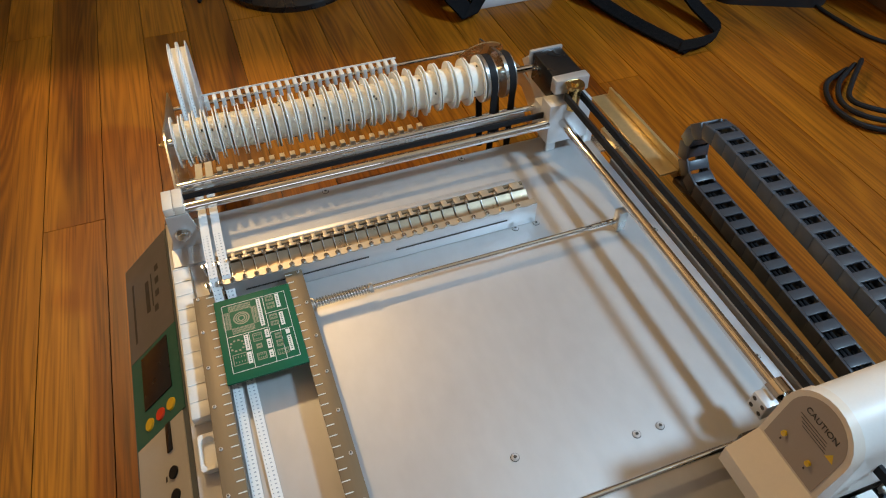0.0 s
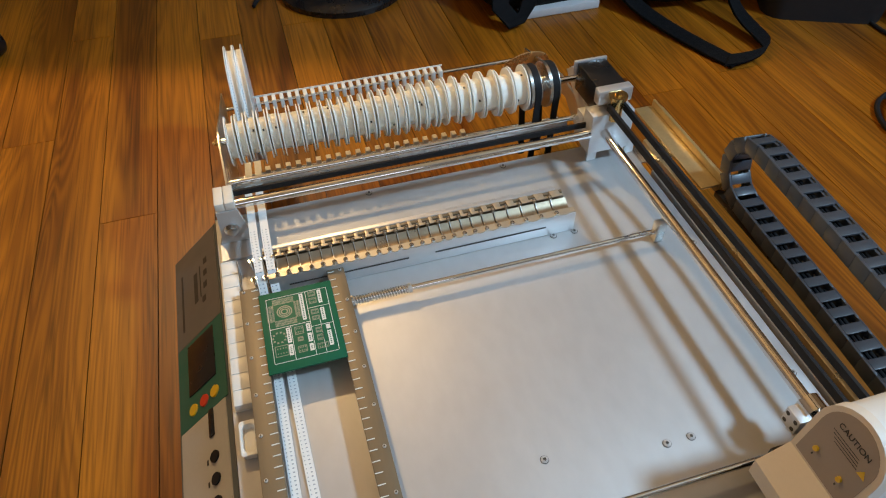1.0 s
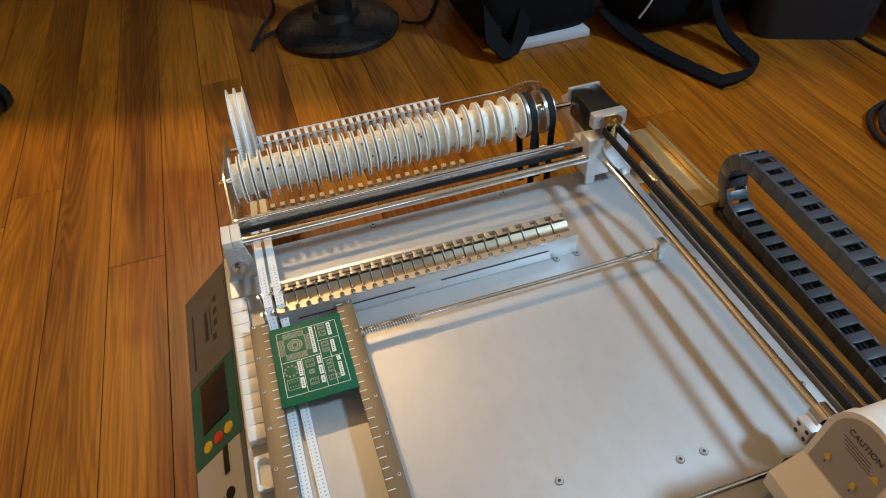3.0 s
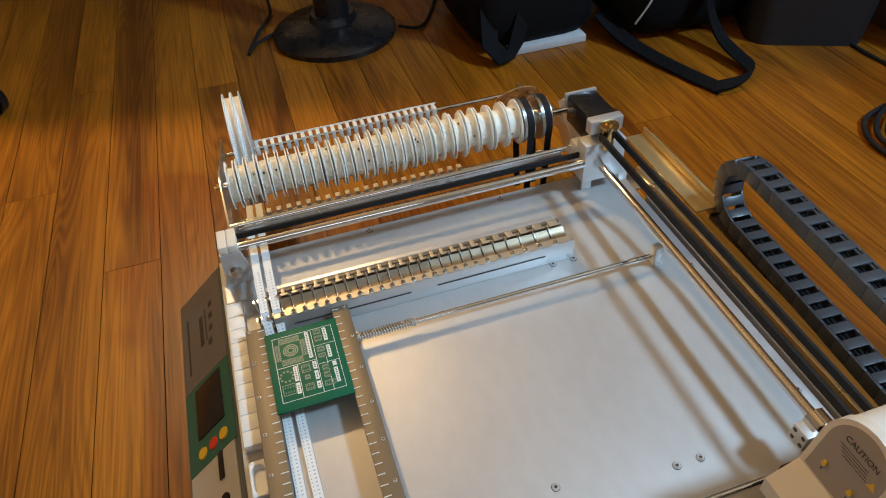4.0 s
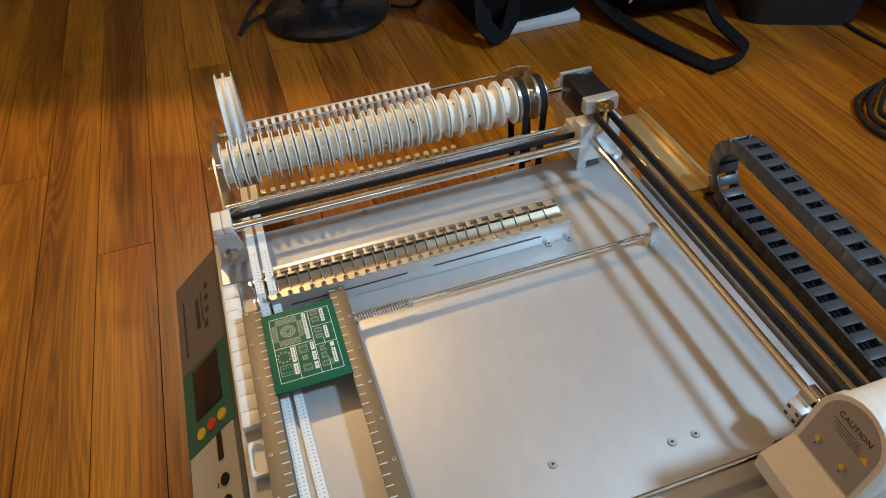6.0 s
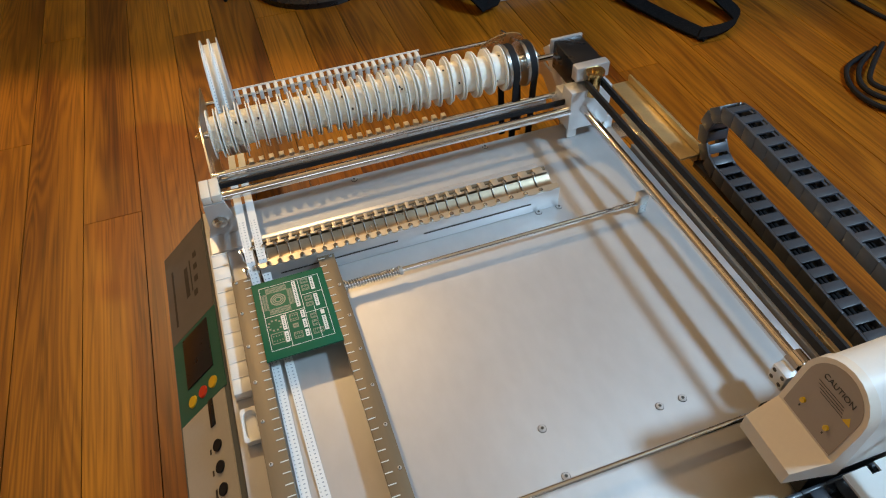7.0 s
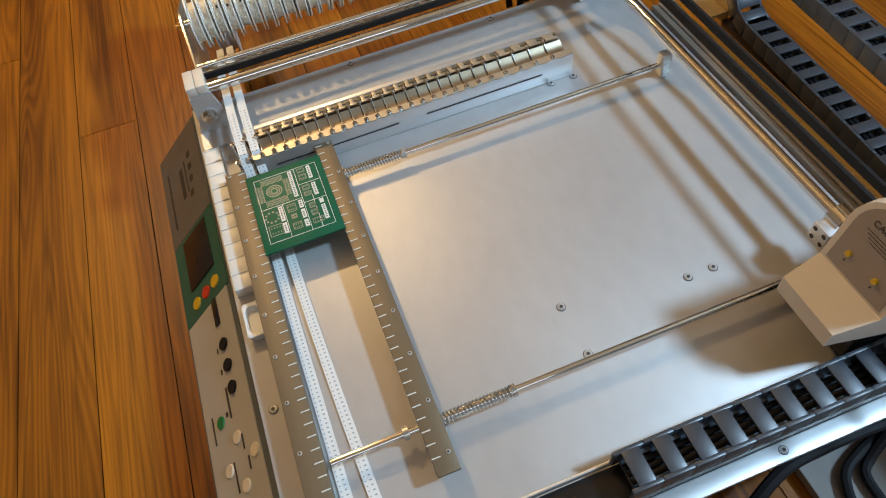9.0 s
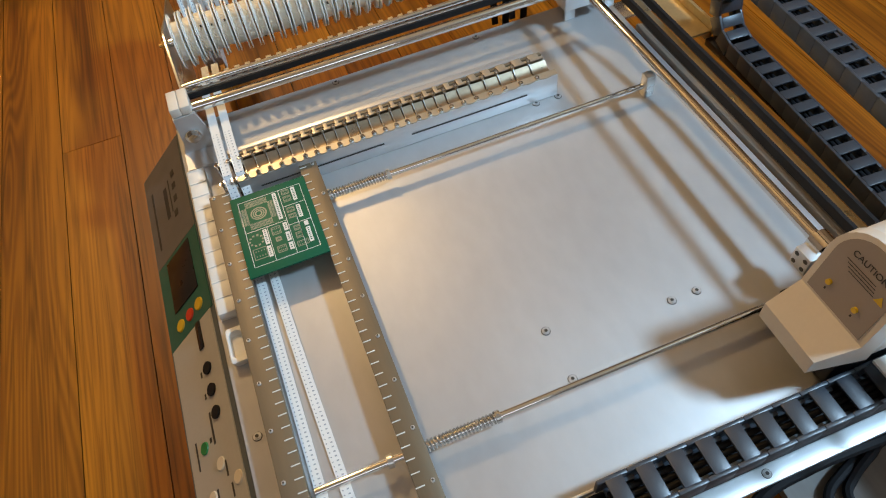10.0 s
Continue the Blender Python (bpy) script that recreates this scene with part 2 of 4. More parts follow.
def thing(name, label, category, group="", kind="", place=(0, 0, 0)):
    e = new(name)
    e.empty_display_size = 0.02
    e.location = place
    return tagged(e, label, category, group, kind)


def B():
    return bmesh.new()


# ---- the room ----


def wall(name, x0, x1, y0, y1, label):
    bm = B()
    box(bm, x0, x1, y0, y1, -0.05, RZ)
    tagged(part(name, bm, wall_paint), label, "wall", kind="structure")


wall("wall_north", RX0 - 0.1, RX1 + 0.1, RY1, RY1 + 0.1, "plain warm painted wall behind the stored bags")
wall("wall_west", RX0 - 0.1, RX0, RY0, RY1, "plain warm painted side wall of the room")


def pierced_wall(name, axis, at_, w, label):
    """A wall with one opening: axis 'x' for one that runs along x."""
    bm = B()
    lo, hi = (RX0 - 0.1, RX1 + 0.1) if axis == "x" else (RY0, RY1)
    k0, k1 = (w["x0"], w["x1"]) if axis == "x" else (w["y0"], w["y1"])
    for a0, a1, z0, z1 in ((lo, k0, -0.05, RZ), (k1, hi, -0.05, RZ), (k0, k1, -0.05, w["z0"]), (k0, k1, w["z1"], RZ)):
        if axis == "x":
            box(bm, a0, a1, at_ - 0.1, at_, z0, z1)
        else:
            box(bm, at_, at_ + 0.1, a0, a1, z0, z1)
    tagged(part(name, bm, wall_paint), label, "wall", kind="structure")


pierced_wall("wall_south", "x", RY0, SOUTH, "plain warm painted wall with an unseen opening added for fill light")
pierced_wall("wall_east", "y", RX1, EAST, "plain warm painted wall with a small high window")
bm = B()
box(bm, RX0 - 0.1, RX1 + 0.1, RY0 - 0.1, RY1 + 0.1, RZ, RZ + 0.1)
tagged(part("ceiling", bm, ceiling_paint), "plain cream painted ceiling over the floor", "ceiling", kind="structure")

# ---- the machine ----
machine = thing("pick_and_place_machine", "silver desktop pick and place machine standing on the wooden floor", "machine")

# deck and case
bm = B()
box(bm, -0.037, 0.436, -0.281, 0.233, P - 0.003, P, 0.0008)
deck = part("deck", bm, deck_steel, machine, "brushed steel deck plate")
bm = B()
box(bm, -0.034, -0.031, -0.273, 0.20, 0.02, P - 0.0035)
box(bm, -0.0305, 0.43, 0.222, 0.228, 0.02, P - 0.0035)
box(bm, 0.431, 0.434, -0.273, 0.295, 0.02, P - 0.0035)
box(bm, -0.0305, 0.43, -0.273, -0.270, 0.02, P - 0.0035)
part("case", bm, case_grey, machine, "slate grey sheet metal case")
bm = B()
box(bm, 0.437, 0.470, -0.285, 0.27, 0.1085, 0.1115, 0.0006)
box(bm, 0.469, 0.4715, -0.285, 0.27, 0.06, 0.1080, 0.0006)
side_flange = part("side_flange", bm, bright_steel, machine, "pale aluminium side flange")
bm = B()
box(bm, 0.0, 0.56, -0.2875, -0.2735, 0.079, 0.083, 0.0008)
front_flange = part("front_flange", bm, bright_steel, machine, "pale aluminium front flange")
for i, (fx, fy) in enumerate(((0.0, -0.12), (0.4, -0.12), (0.0, 0.2), (0.4, 0.2))):
    bm = B()
    rod(bm, (fx, fy, 0.0), (fx, fy, 0.022), 0.014, 16, 0.017)
    part("foot", bm, black_rubber, machine)


def screw_mesh(r):
    bm = B()
    rod(bm, (0, 0, 0), (0, 0, 0.0006), r, 18)
    rod(bm, (0, 0, 0.0006), (0, 0, 0.0012), r * 0.74, 18, r * 0.66)
    return finish(bm, "screw", deck_steel)


# dark raised hex carries the shade inside the screw's recess
def socket_mesh(r):
    bm = B()
    rod(bm, (0, 0, 0.0008), (0, 0, 0.00135), r * 1.15, 6)
    return finish(bm, "socket", ink_dark)


deck_screw, deck_socket = screw_mesh(0.0032), socket_mesh(0.0013)
# dark disc for the shaded gap round each screw head
ring_bm = B()
rod(ring_bm, (0, 0, 0), (0, 0, 0.0003), 0.0037, 20)
screw_ring = finish(ring_bm, "screw_shade_ring", ink_dark)


def deck_bolt(parent, x, y, z):
    s = at(part("screw", deck_screw, None, parent), x, y, z + 0.0004)
    at(part("screw_shade_ring", screw_ring, None, s), 0, 0, -0.0003)
    part("socket", deck_socket, None, s)


for x, y in ((0.202, -0.133), (0.303, -0.1485), (0.325, -0.1485), (0.202, -0.177), (0.134, 0.226), (0.295, 0.226), (0.307, 0.101), (0.331, 0.101), (-0.027, -0.126)):
    deck_bolt(deck, x, y, P)
for y in (0.068, -0.108):
    deck_bolt(side_flange, 0.460, y, 0.1115)
deck_bolt(front_flange, 0.310, -0.2800, 0.083)

# sloping control panel: local x runs down the slope, y along the machine
PY0, PY1 = -0.26, 0.243
bm = B()
extrude_outline(bm, [(-0.0375, PY0, P - 0.002), (-0.040, PY0, 0.122), (-0.0975, PY0, 0.0705), (-0.0975, PY0, 0.02), (-0.0375, PY0, 0.02)], (0, PY1 - PY0, 0))
panel_case = part("panel_case", bm, case_grey, machine, "slate grey wedge-shaped control console")


def on_panel(bm, u0, u1, y0, y1, h0, h1, bevel=0.0):
    """A slab on the slope: u metres down from its upper edge, h above it."""
    g = box(bm, u0, u1, y0, y1, h0, h1, bevel)
    c, s = math.cos(SL_T), math.sin(SL_T)
    for v in g:
        u, y, h = v.co
        v.co = (-0.040 - u * c - h * s, y, 0.122 - u * s + h * c)


SL_T = math.atan2(0.122 - 0.0705, 0.0575)


def panel_point(u, y, h):
    c, s = math.cos(SL_T), math.sin(SL_T)
    return Vector((-0.040 - u * c - h * s, y, 0.122 - u * s + h * c))


bm = B()
on_panel(bm, 0.002, 0.0745, 0.1115, 0.241, 0.0002, 0.0012)
part("dark_film", bm, panel_dark, panel_case, "dark grey printed film")
bm = B()
on_panel(bm, 0.002, 0.0745, 0.0135, 0.111, 0.0002, 0.0012)
part("green_film", bm, panel_green, panel_case, "green printed film")
bm = B()
on_panel(bm, 0.006, 0.0735, PY0 + 0.004, 0.013, 0.0002, 0.0012)
part("grey_film", bm, panel_grey, panel_case, "light grey printed film")
bm = B()
on_panel(bm, 0.0155, 0.0577, 0.0455, 0.1055, 0.0012, 0.0022, 0.0004)
part("screen", bm, black_gloss, panel_case, "dark glass display, switched off")
for u, mat, label in ((0.0195, yellow, "yellow key"), (0.0356, red, "red key"), (0.0523, yellow, "yellow key")):
    bm = B()
    rod(bm, panel_point(u, 0.0285, 0.001), panel_point(u, 0.0285, 0.0026), 0.0062, 20, 0.0056)
    part("key", bm, mat, panel_case, label)
bm = B()
on_panel(bm, 0.0235, 0.0305, -0.015, 0.013, 0.0012, 0.0026, 0.0004)
socket = part("card_slot", bm, black_paint, panel_case, "black card slot")
for y in (-0.036, -0.057, -0.078):
    bm = B()
    rod(bm, panel_point(0.025, y, 0.001), panel_point(0.025, y, 0.003), 0.0055, 18)
    part("jack", bm, black_rubber, panel_case, "round black socket")
for u, y, mat in ((0.050, -0.096, green), (0.032, -0.119, ivory), (0.0134, -0.140, ivory), (0.050, -0.138, ivory), (0.032, -0.159, ivory)):
    bm = B()
    rod(bm, panel_point(u, y, 0.001), panel_point(u, y, 0.0024), 0.0054, 20, 0.005)
    part("push_button", bm, mat, panel_case)
# illegible lettering: plain bars
bm = B()
for u, y0, y1, w in ((0.070, 0.135, 0.215, 0.003), (0.046, 0.158, 0.200, 0.006), (0.033, 0.150, 0.158, 0.006), (0.030, 0.168, 0.176, 0.006), (0.029, 0.185, 0.193, 0.006), (0.028, 0.202, 0.210, 0.006),
                     (0.038, 0.160, 0.205, 0.0015), (0.043, -0.034, -0.029, 0.002), (0.043, -0.055, -0.050, 0.002), (0.042, -0.096, -0.068, 0.0025), (0.069, -0.105, -0.080, 0.002),
                     (0.033, -0.128, -0.115, 0.002), (0.030, -0.146, -0.135, 0.002), (0.050, -0.155, -0.130, 0.002), (0.047, -0.092, -0.088, 0.003)):
    on_panel(bm, u - 0.007 - w / 2, u - 0.007 + w / 2, y0 - 0.0045, y1 - 0.0045, 0.0012, 0.0015)
tagged(part("printed_mark", bm, ink_dark, panel_case), kind="stuff")

# clamp rails
# white inlays stand for cut slots, the brightness seen through them painted on
TICK = B()
box(TICK, 0, 0.0065, -0.0004, 0.0004, 0, 0.0004)
tick_mesh = finish(TICK, "graduation_mark", ink_white)
rail_screw, rail_socket = screw_mesh(0.0016), socket_mesh(0.0007)


def clamp_rail(x0, x1, y0, y1, flip, label):
    bm = B()
    box(bm, x0, x1, y0, y1, P + 0.0175, P + 0.0205, 0.0005)
    box(bm, (x1 - 0.004) if flip else x0, x1 if flip else (x0 + 0.004), y0 + 0.004, y1 - 0.004, P + 0.0145, P + 0.0173)
    r = part("clamp_rail", bm, rail_metal, machine, label)
    y, k = y1 - 0.004, 0
    while y > y0 + 0.003:
        if flip:
            at(part("graduation_mark", tick_mesh, None, r), x1 - 0.0067, y, P + 0.0205)
        else:
            at(part("graduation_mark", tick_mesh, None, r), x0 + 0.0002, y, P + 0.0205)
        if k % 4 == 0:
            s = at(part("screw", rail_screw, None, r), x0 + 0.004 if flip else x1 - 0.004, y + 0.001, P + 0.0205)
            part("socket", rail_socket, None, s)
        y -= 0.0098
        k += 1
    return r


clamp_rail(-0.017, 0.001, -0.284, 0.102, True, "long brown metal clamp rail with graduation slots inlaid white")
clamp_rail(0.0675, 0.084, -0.226, 0.104, False, "short brown metal clamp rail with graduation slots inlaid white")
bm = B()
box(bm, -0.0165, -0.004, -0.283, 0.100, P + 0.0005, P + 0.0145)
part("rail_support", bm, steel, machine)


def spring_rod(y, x0, x1, xs, mount_x):
    bm = B()
    rod(bm, (x0, y, P + 0.0125), (x1, y, P + 0.0125), 0.0028, 14)
    g = part("guide_rod", bm, chrome, machine, "thin polished guide rod")
    bm = B()
    turns, length = 19, 0.052
    pts = [(xs + length * i / (turns * 10), y + 0.0041 * math.cos(2 * math.pi * i / 10), P + 0.0125 + 0.0041 * math.sin(2 * math.pi * i / 10)) for i in range(turns * 10 + 1)]
    ring = []
    for i, p in enumerate(pts):
        a = 2 * math.pi * i / 10
        out = Vector((0, math.cos(a), math.sin(a)))
        ring.append([bm.verts.new(Vector(p) + 0.0007 * q) for q in (out, Vector((1, 0, 0)), -out, Vector((-1, 0, 0)))])
    for a, b in zip(ring, ring[1:]):
        for j in range(4):
            bm.faces.new((a[j], a[(j + 1) % 4], b[(j + 1) % 4], b[j]))
    part("spring", bm, steel, g, "steel compression spring")
    for cx in (xs - 0.002, xs + length + 0.002):
        bm = B()
        rod(bm, (cx - 0.0018, y, P + 0.0125), (cx + 0.0018, y, P + 0.0125), 0.0048, 16)
        rod(bm, (cx, y, P + 0.017), (cx, y, P + 0.0195), 0.0010, 8)
        part("collar", bm, steel, g)
    bm = B()
    box(bm, mount_x - 0.005, mount_x + 0.005, y - 0.005, y + 0.005, P + 0.0004, P + 0.025, 0.0008)
    part("rod_mount", bm, steel, g)
    return g


spring_rod(0.0650, 0.070, 0.408, 0.087, 0.408)
spring_rod(-0.1865, 0.004, 0.404, 0.084, 0.408)
bm = B()
rod(bm, (0.056, -0.1865, P + 0.0125), (0.060, -0.1865, P + 0.0125), 0.0048, 16)
part("collar", bm, steel, machine)

# feeder lanes: 20 narrow ones, then wider ones
LANES = [-0.001 + 0.0111 * i for i in range(21)]
for w in (0.0125, 0.0132, 0.0145, 0.015, 0.0165, 0.0172, 0.018):
    LANES.append(LANES[-1] + w)
LX0, LX1 = LANES[0], LANES[-1]
bm = B()
box(bm, 0.012, LX1 + 0.003, 0.1035, 0.1055, P + 0.0004, P + 0.0254, 0.0004)
feeder = part("feeder_block", bm, bright_steel, machine, "pale folded aluminium feeder block")
# slots are raised dark bars, their inner shade put into the colour
for x0, x1 in ((0.03, 0.150), (0.178, 0.298)):
    bm = B()
    box(bm, x0, x1, 0.1028, 0.1034, P + 0.0125, P + 0.0138)
    part("slot", bm, ink_dark, feeder)
bm = B()
box(bm, 0.010, LX1 + 0.003, 0.1059, 0.134, P + 0.0004, P + 0.0115, 0.0004)
part("feeder_bed", bm, rail_metal, feeder)
bm = B()
box(bm, 0.010, LX1, 0.1345, 0.1384, P + 0.0118, P + 0.0292, 0.0004)
box(bm, 0.010, LX1, 0.1300, 0.1344, P + 0.0118, P + 0.0275, 0.0004)
part("feeder_ledge", bm, rail_metal, feeder)
bm = B()
outline = [(0.012, 0.1115, P + 0.0258), (0.012, 0.1042, P + 0.0258)]
for x0, x1 in zip(LANES[1:], LANES[2:]):
    m = (x0 + x1) / 2
    outline += [(x0 + 0.0022 + 0.0002, 0.1042, P + 0.0258), (m - 0.0018, 0.1030, P + 0.0258), (m + 0.0018, 0.1030, P + 0.0258), (x1 - 0.0022, 0.1042, P + 0.0258)]
outline += [(LX1 + 0.003, 0.1042, P + 0.0258), (LX1 + 0.003, 0.1115, P + 0.0258)]
extrude_outline(bm, outline, (0, 0, 0.0010))
part("front_comb", bm, gold_steel, feeder, "scalloped metal front strip")
bm = B()
box(bm, 0.010, LX1 - 0.006, 0.1385, 0.1445, P + 0.0004, P + 0.030, 0.0006)
part("rear_bar", bm, bright_steel, feeder, "bright rear feeder bar")
for i in range(len(LANES) - 1):
    x0, x1 = LANES[i], LANES[i + 1]
    w = x1 - x0
    if i >= 2:
        pts = []
        for k in range(9):
            t = k / 8
            pts.append(((x0 + x1) / 2 + 0.0002, 0.1085 + 0.0175 * t, P + 0.0250 + 0.0034 * t - 0.0036 * math.sin(math.pi * t)))
        bm = B()
        ribbon(bm, pts, ((w - 0.0011) / 2, 0, 0), 0.0010)
        part("lane_guide", bm, lane_metal, feeder)
        bm = B()
        box(bm, x0 + 0.0018, x1 - 0.0016, 0.1268, 0.1300, P + 0.0303, P + 0.0316, 0.0004)
        box(bm, x0 + 0.0030, x1 - 0.0045, 0.1300, 0.1372, P + 0.0300, P + 0.0310, 0.0003)
        part("lane_clip", bm, gold_steel, feeder)
        bm = B()
        ribbon(bm, [(x0 + 0.0006, p[1], p[2] + 0.0012) for p in pts[2:]], (0.0004, 0, 0), 0.0022)
        part("lane_edge", bm, steel, feeder)
    for yy, zz in ((0.1065, 0.0275), (0.1265, 0.0325)):
        bm = B()
        rod(bm, (x0, yy, P + 0.0118), (x0, yy, P + zz), 0.0014, 8)
        rod(bm, (x0, yy, P + zz - 0.0012), (x0, yy, P + zz + 0.0005), 0.0025, 10)
        bmesh.ops.create_icosphere(bm, subdivisions=1, radius=0.0021, matrix=Matrix.Translation((x0, yy, P + zz + 0.0008)))
        part("peg", bm, chrome, feeder)

# corner block at the near end of the cross rod
bm = B()
box(bm, -0.027, -0.0175, 0.190, 0.2185, P + 0.0465, P + 0.056, 0.0008)
box(bm, -0.0171, -0.0076, 0.190, 0.2185, P + 0.0465, P + 0.056, 0.0008)
# aluminium in cream plastic: the lamp's reflection is put into the colour
part("rod_block", bm, cap_plastic, machine, "split clamp block, coloured cream for the lamp's reflection")
bm = B()
box(bm, -0.026, -0.0085, 0.1935, 0.2175, P + 0.0004, P + 0.0462, 0.001)
extrude_outline(bm, [(-0.0275, 0.1890, P + 0.0460), (-0.0065, 0.1890, P + 0.0460), (0.0005, 0.1890, P + 0.012), (0.0060, 0.1890, P + 0.0004), (-0.0330, 0.1890, P + 0.0004), (-0.0290, 0.1890, P + 0.014)], (0, 0.0042, 0))
extrude_outline(bm, [(-0.0330, 0.1888, P + 0.0004), (0.0060, 0.1888, P + 0.0004), (0.0060, 0.1640, P + 0.0004), (-0.0330, 0.1640, P + 0.0004)], (0, 0, 0.0028))
bracket = part("rod_bracket", bm, deck_steel, machine, "tapered steel corner bracket")
bm = B()
rod(bm, (-0.017, 0.1880, P + 0.022), (-0.017, 0.1835, P + 0.022), 0.0058, 6)
rod(bm, (-0.017, 0.1888, P + 0.022), (-0.017, 0.1872, P + 0.022), 0.0078, 20)
part("bolt", bm, chrome, bracket)

# cross rods and belt
bm = B()
rod(bm, (-0.008, 0.2005, P + 0.044), (0.388, 0.2005, P + 0.044), 0.0050, 20)
part("cross_rod", bm, chrome, machine, "thick polished cross rod")
bm = B()
rod(bm, (-0.0123, 0.2325, P + 0.046), (0.392, 0.2325, P + 0.046), 0.0032, 16)
thin_rod = part("cross_rod", bm, chrome, machine, "thin polished cross rod")
bm = B()
box(bm, -0.008, 0.388, 0.2105, 0.2132, P + 0.0455, P + 0.0525, 0.0006)
part("timing_belt", bm, black_rubber, machine, "black toothed belt beside the cross rod")

# side plates of the reel carrier
AX_Y, AX_Z = 0.289, 0.1948      # axis of the film spools
bm = B()
extrude_outline(bm, [(-0.0145, 0.20, P + 0.000), (-0.0145, 0.224, P + 0.046), (-0.0145, 0.280, P + 0.070), (-0.0145, 0.300, P + 0.070), (-0.0145, 0.36, P + 0.045), (-0.0145, 0.475, P + 0.005), (-0.0145, 0.475, P - 0.022), (-0.0145, 0.33, 0.055), (-0.0145, 0.23, 0.06)], (0.002, 0, 0))
left_plate = part("reel_side_plate", bm, steel, machine)
bm = B()
rod(bm, (-0.0185, AX_Y, AX_Z), (-0.0147, AX_Y, AX_Z), 0.0046, 6)
rod(bm, (-0.0215, AX_Y, AX_Z), (-0.0185, AX_Y, AX_Z), 0.0022, 10)
part("nut", bm, brass, left_plate)
bm = B()
extrude_outline(bm, [(0.418, 0.236, P + 0.020), (0.418, 0.352, P + 0.026), (0.418, 0.475, P - 0.005), (0.418, 0.475, P - 0.02), (0.418, 0.33, P + 0.005), (0.418, 0.25, P - 0.04), (0.418, 0.236, P - 0.04)], (0.003, 0, 0))
part("reel_side_plate", bm, steel, machine)

# cover film spools
SX0, SX1 = -0.0055, 0.3406
sc = (SX1 - SX0) / (LX1 - LX0)
bm = B()
rod(bm, (-0.0123, AX_Y, AX_Z), (0.410, AX_Y, AX_Z), 0.004, 12)
shaft = part("spool_shaft", bm, chrome, machine)


def flange_outline(r, notch, n=44):
    """A disc with one radial slot cut in from its rim."""
    half = math.asin(notch / r)
    pts = [(r * math.cos(half + (2 * math.pi - 2 * half) * k / n), r * math.sin(half + (2 * math.pi - 2 * half) * k / n)) for k in range(n + 1)]
    return pts + [(0.0198, -notch), (0.0198, notch)]


def spool_mesh(w):
    """Hub between two thin flanges; the slots hold the end of the film."""
    bm = B()
    for s, turn in ((-1, 0.0), (1, 1.3)):
        out = [(p * math.cos(turn) - q * math.sin(turn), p * math.sin(turn) + q * math.cos(turn)) for p, q in flange_outline(0.0272, 0.0008)]
        extrude_outline(bm, [(s * (w / 2 - 0.0016) - 0.0006, p, q) for p, q in out], (0.0012, 0, 0))
    rod(bm, (-w / 2 + 0.0004, 0, 0), (w / 2 - 0.0004, 0, 0), 0.0194, 32)
    return finish(bm, "spool", spool_plastic)


clip_bm = B()
box(clip_bm, -0.0009, 0.0009, -0.0012, 0.0012, -0.0008, 0.0006)
clip_mesh = finish(clip_bm, "film_slit", ink_dark)
spool_cache = {}
rng = random.Random(4)
for i in range(len(LANES) - 1):
    w = round((LANES[i + 1] - LANES[i]) * sc, 4)
    if w not in spool_cache:
        spool_cache[w] = spool_mesh(w)
    xc = SX0 + ((LANES[i] + LANES[i + 1]) / 2 - LX0) * sc
    lean = 1.2 if i < 20 else 3.0
    s = at(part("spool", spool_cache[w], None, shaft), xc, AX_Y + rng.uniform(-0.0012, 0.0012), AX_Z + rng.uniform(-0.001, 0.001), rng.uniform(0, 360), 0, rng.uniform(-lean, lean))
    for a in (rng.uniform(0, 360), rng.uniform(0, 360)):
        k = part("film_slit", clip_mesh, None, s)
        k.matrix_basis = pose(0, 0, 0, a) @ Matrix.Translation((rng.uniform(-0.25, 0.25) * w, 0, 0.0194))

# spool drive pulleys and their belts
for px, pr in ((0.3495, 0.0248), (0.3725, 0.0248)):
    bm = B()
    for a, b, r in ((-0.0085, -0.0048, pr + 0.0025), (-0.0048, 0.0045, pr - 0.001), (0.0045, 0.0055, pr + 0.0005)):
        rod(bm, (px + a, AX_Y, AX_Z), (px + b, AX_Y, AX_Z), r, 40)
    rod(bm, (px - 0.016, AX_Y, AX_Z), (px - 0.0085, AX_Y, AX_Z), 0.010, 20)
    pul = part("drive_pulley", bm, steel, machine)
    bm = B()
    pts = [(px, AX_Y + (pr + 0.0006) * math.cos(a), AX_Z + (pr + 0.0006) * math.sin(a)) for a in [math.pi * k / 16 for k in range(17)]]
    pts = [(px, AX_Y + 0.012, 0.085)] + pts + [(px, AX_Y - 0.018, 0.085)]
    ribbon(bm, pts, (0.0038, 0, 0), 0.0024)
    part("drive_belt", bm, black_rubber, pul, "black toothed drive belt")

bm = B()
extrude_outline(bm, [(0.409, 0.318, P + 0.055), (0.409, 0.304, P + 0.067), (0.409, 0.246, P + 0.034), (0.409, 0.246, P + 0.006), (0.409, 0.262, P + 0.018)], (0.003, 0, 0))
part("link_plate", bm, block_metal, machine, "polished slanting link plate")

# rods with white spacers
def spacer_rod(y, z, x0, x1, xr, pitch, sz, n):
    bm = B()
    rod(bm, (-0.0123, y, z), (xr, y, z), 0.003, 12)
    g = part("spacer_rod", bm, chrome, machine)
    m = B()
    box(m, -pitch * 0.25, pitch * 0.25, -sz, sz, -sz, sz, 0.0006)
    me = finish(m, "spacer", white_plastic)
    for i in range(n):
        at(part("spacer", me, None, g), x0 + (x1 - x0) * i / (n - 1), y, z)


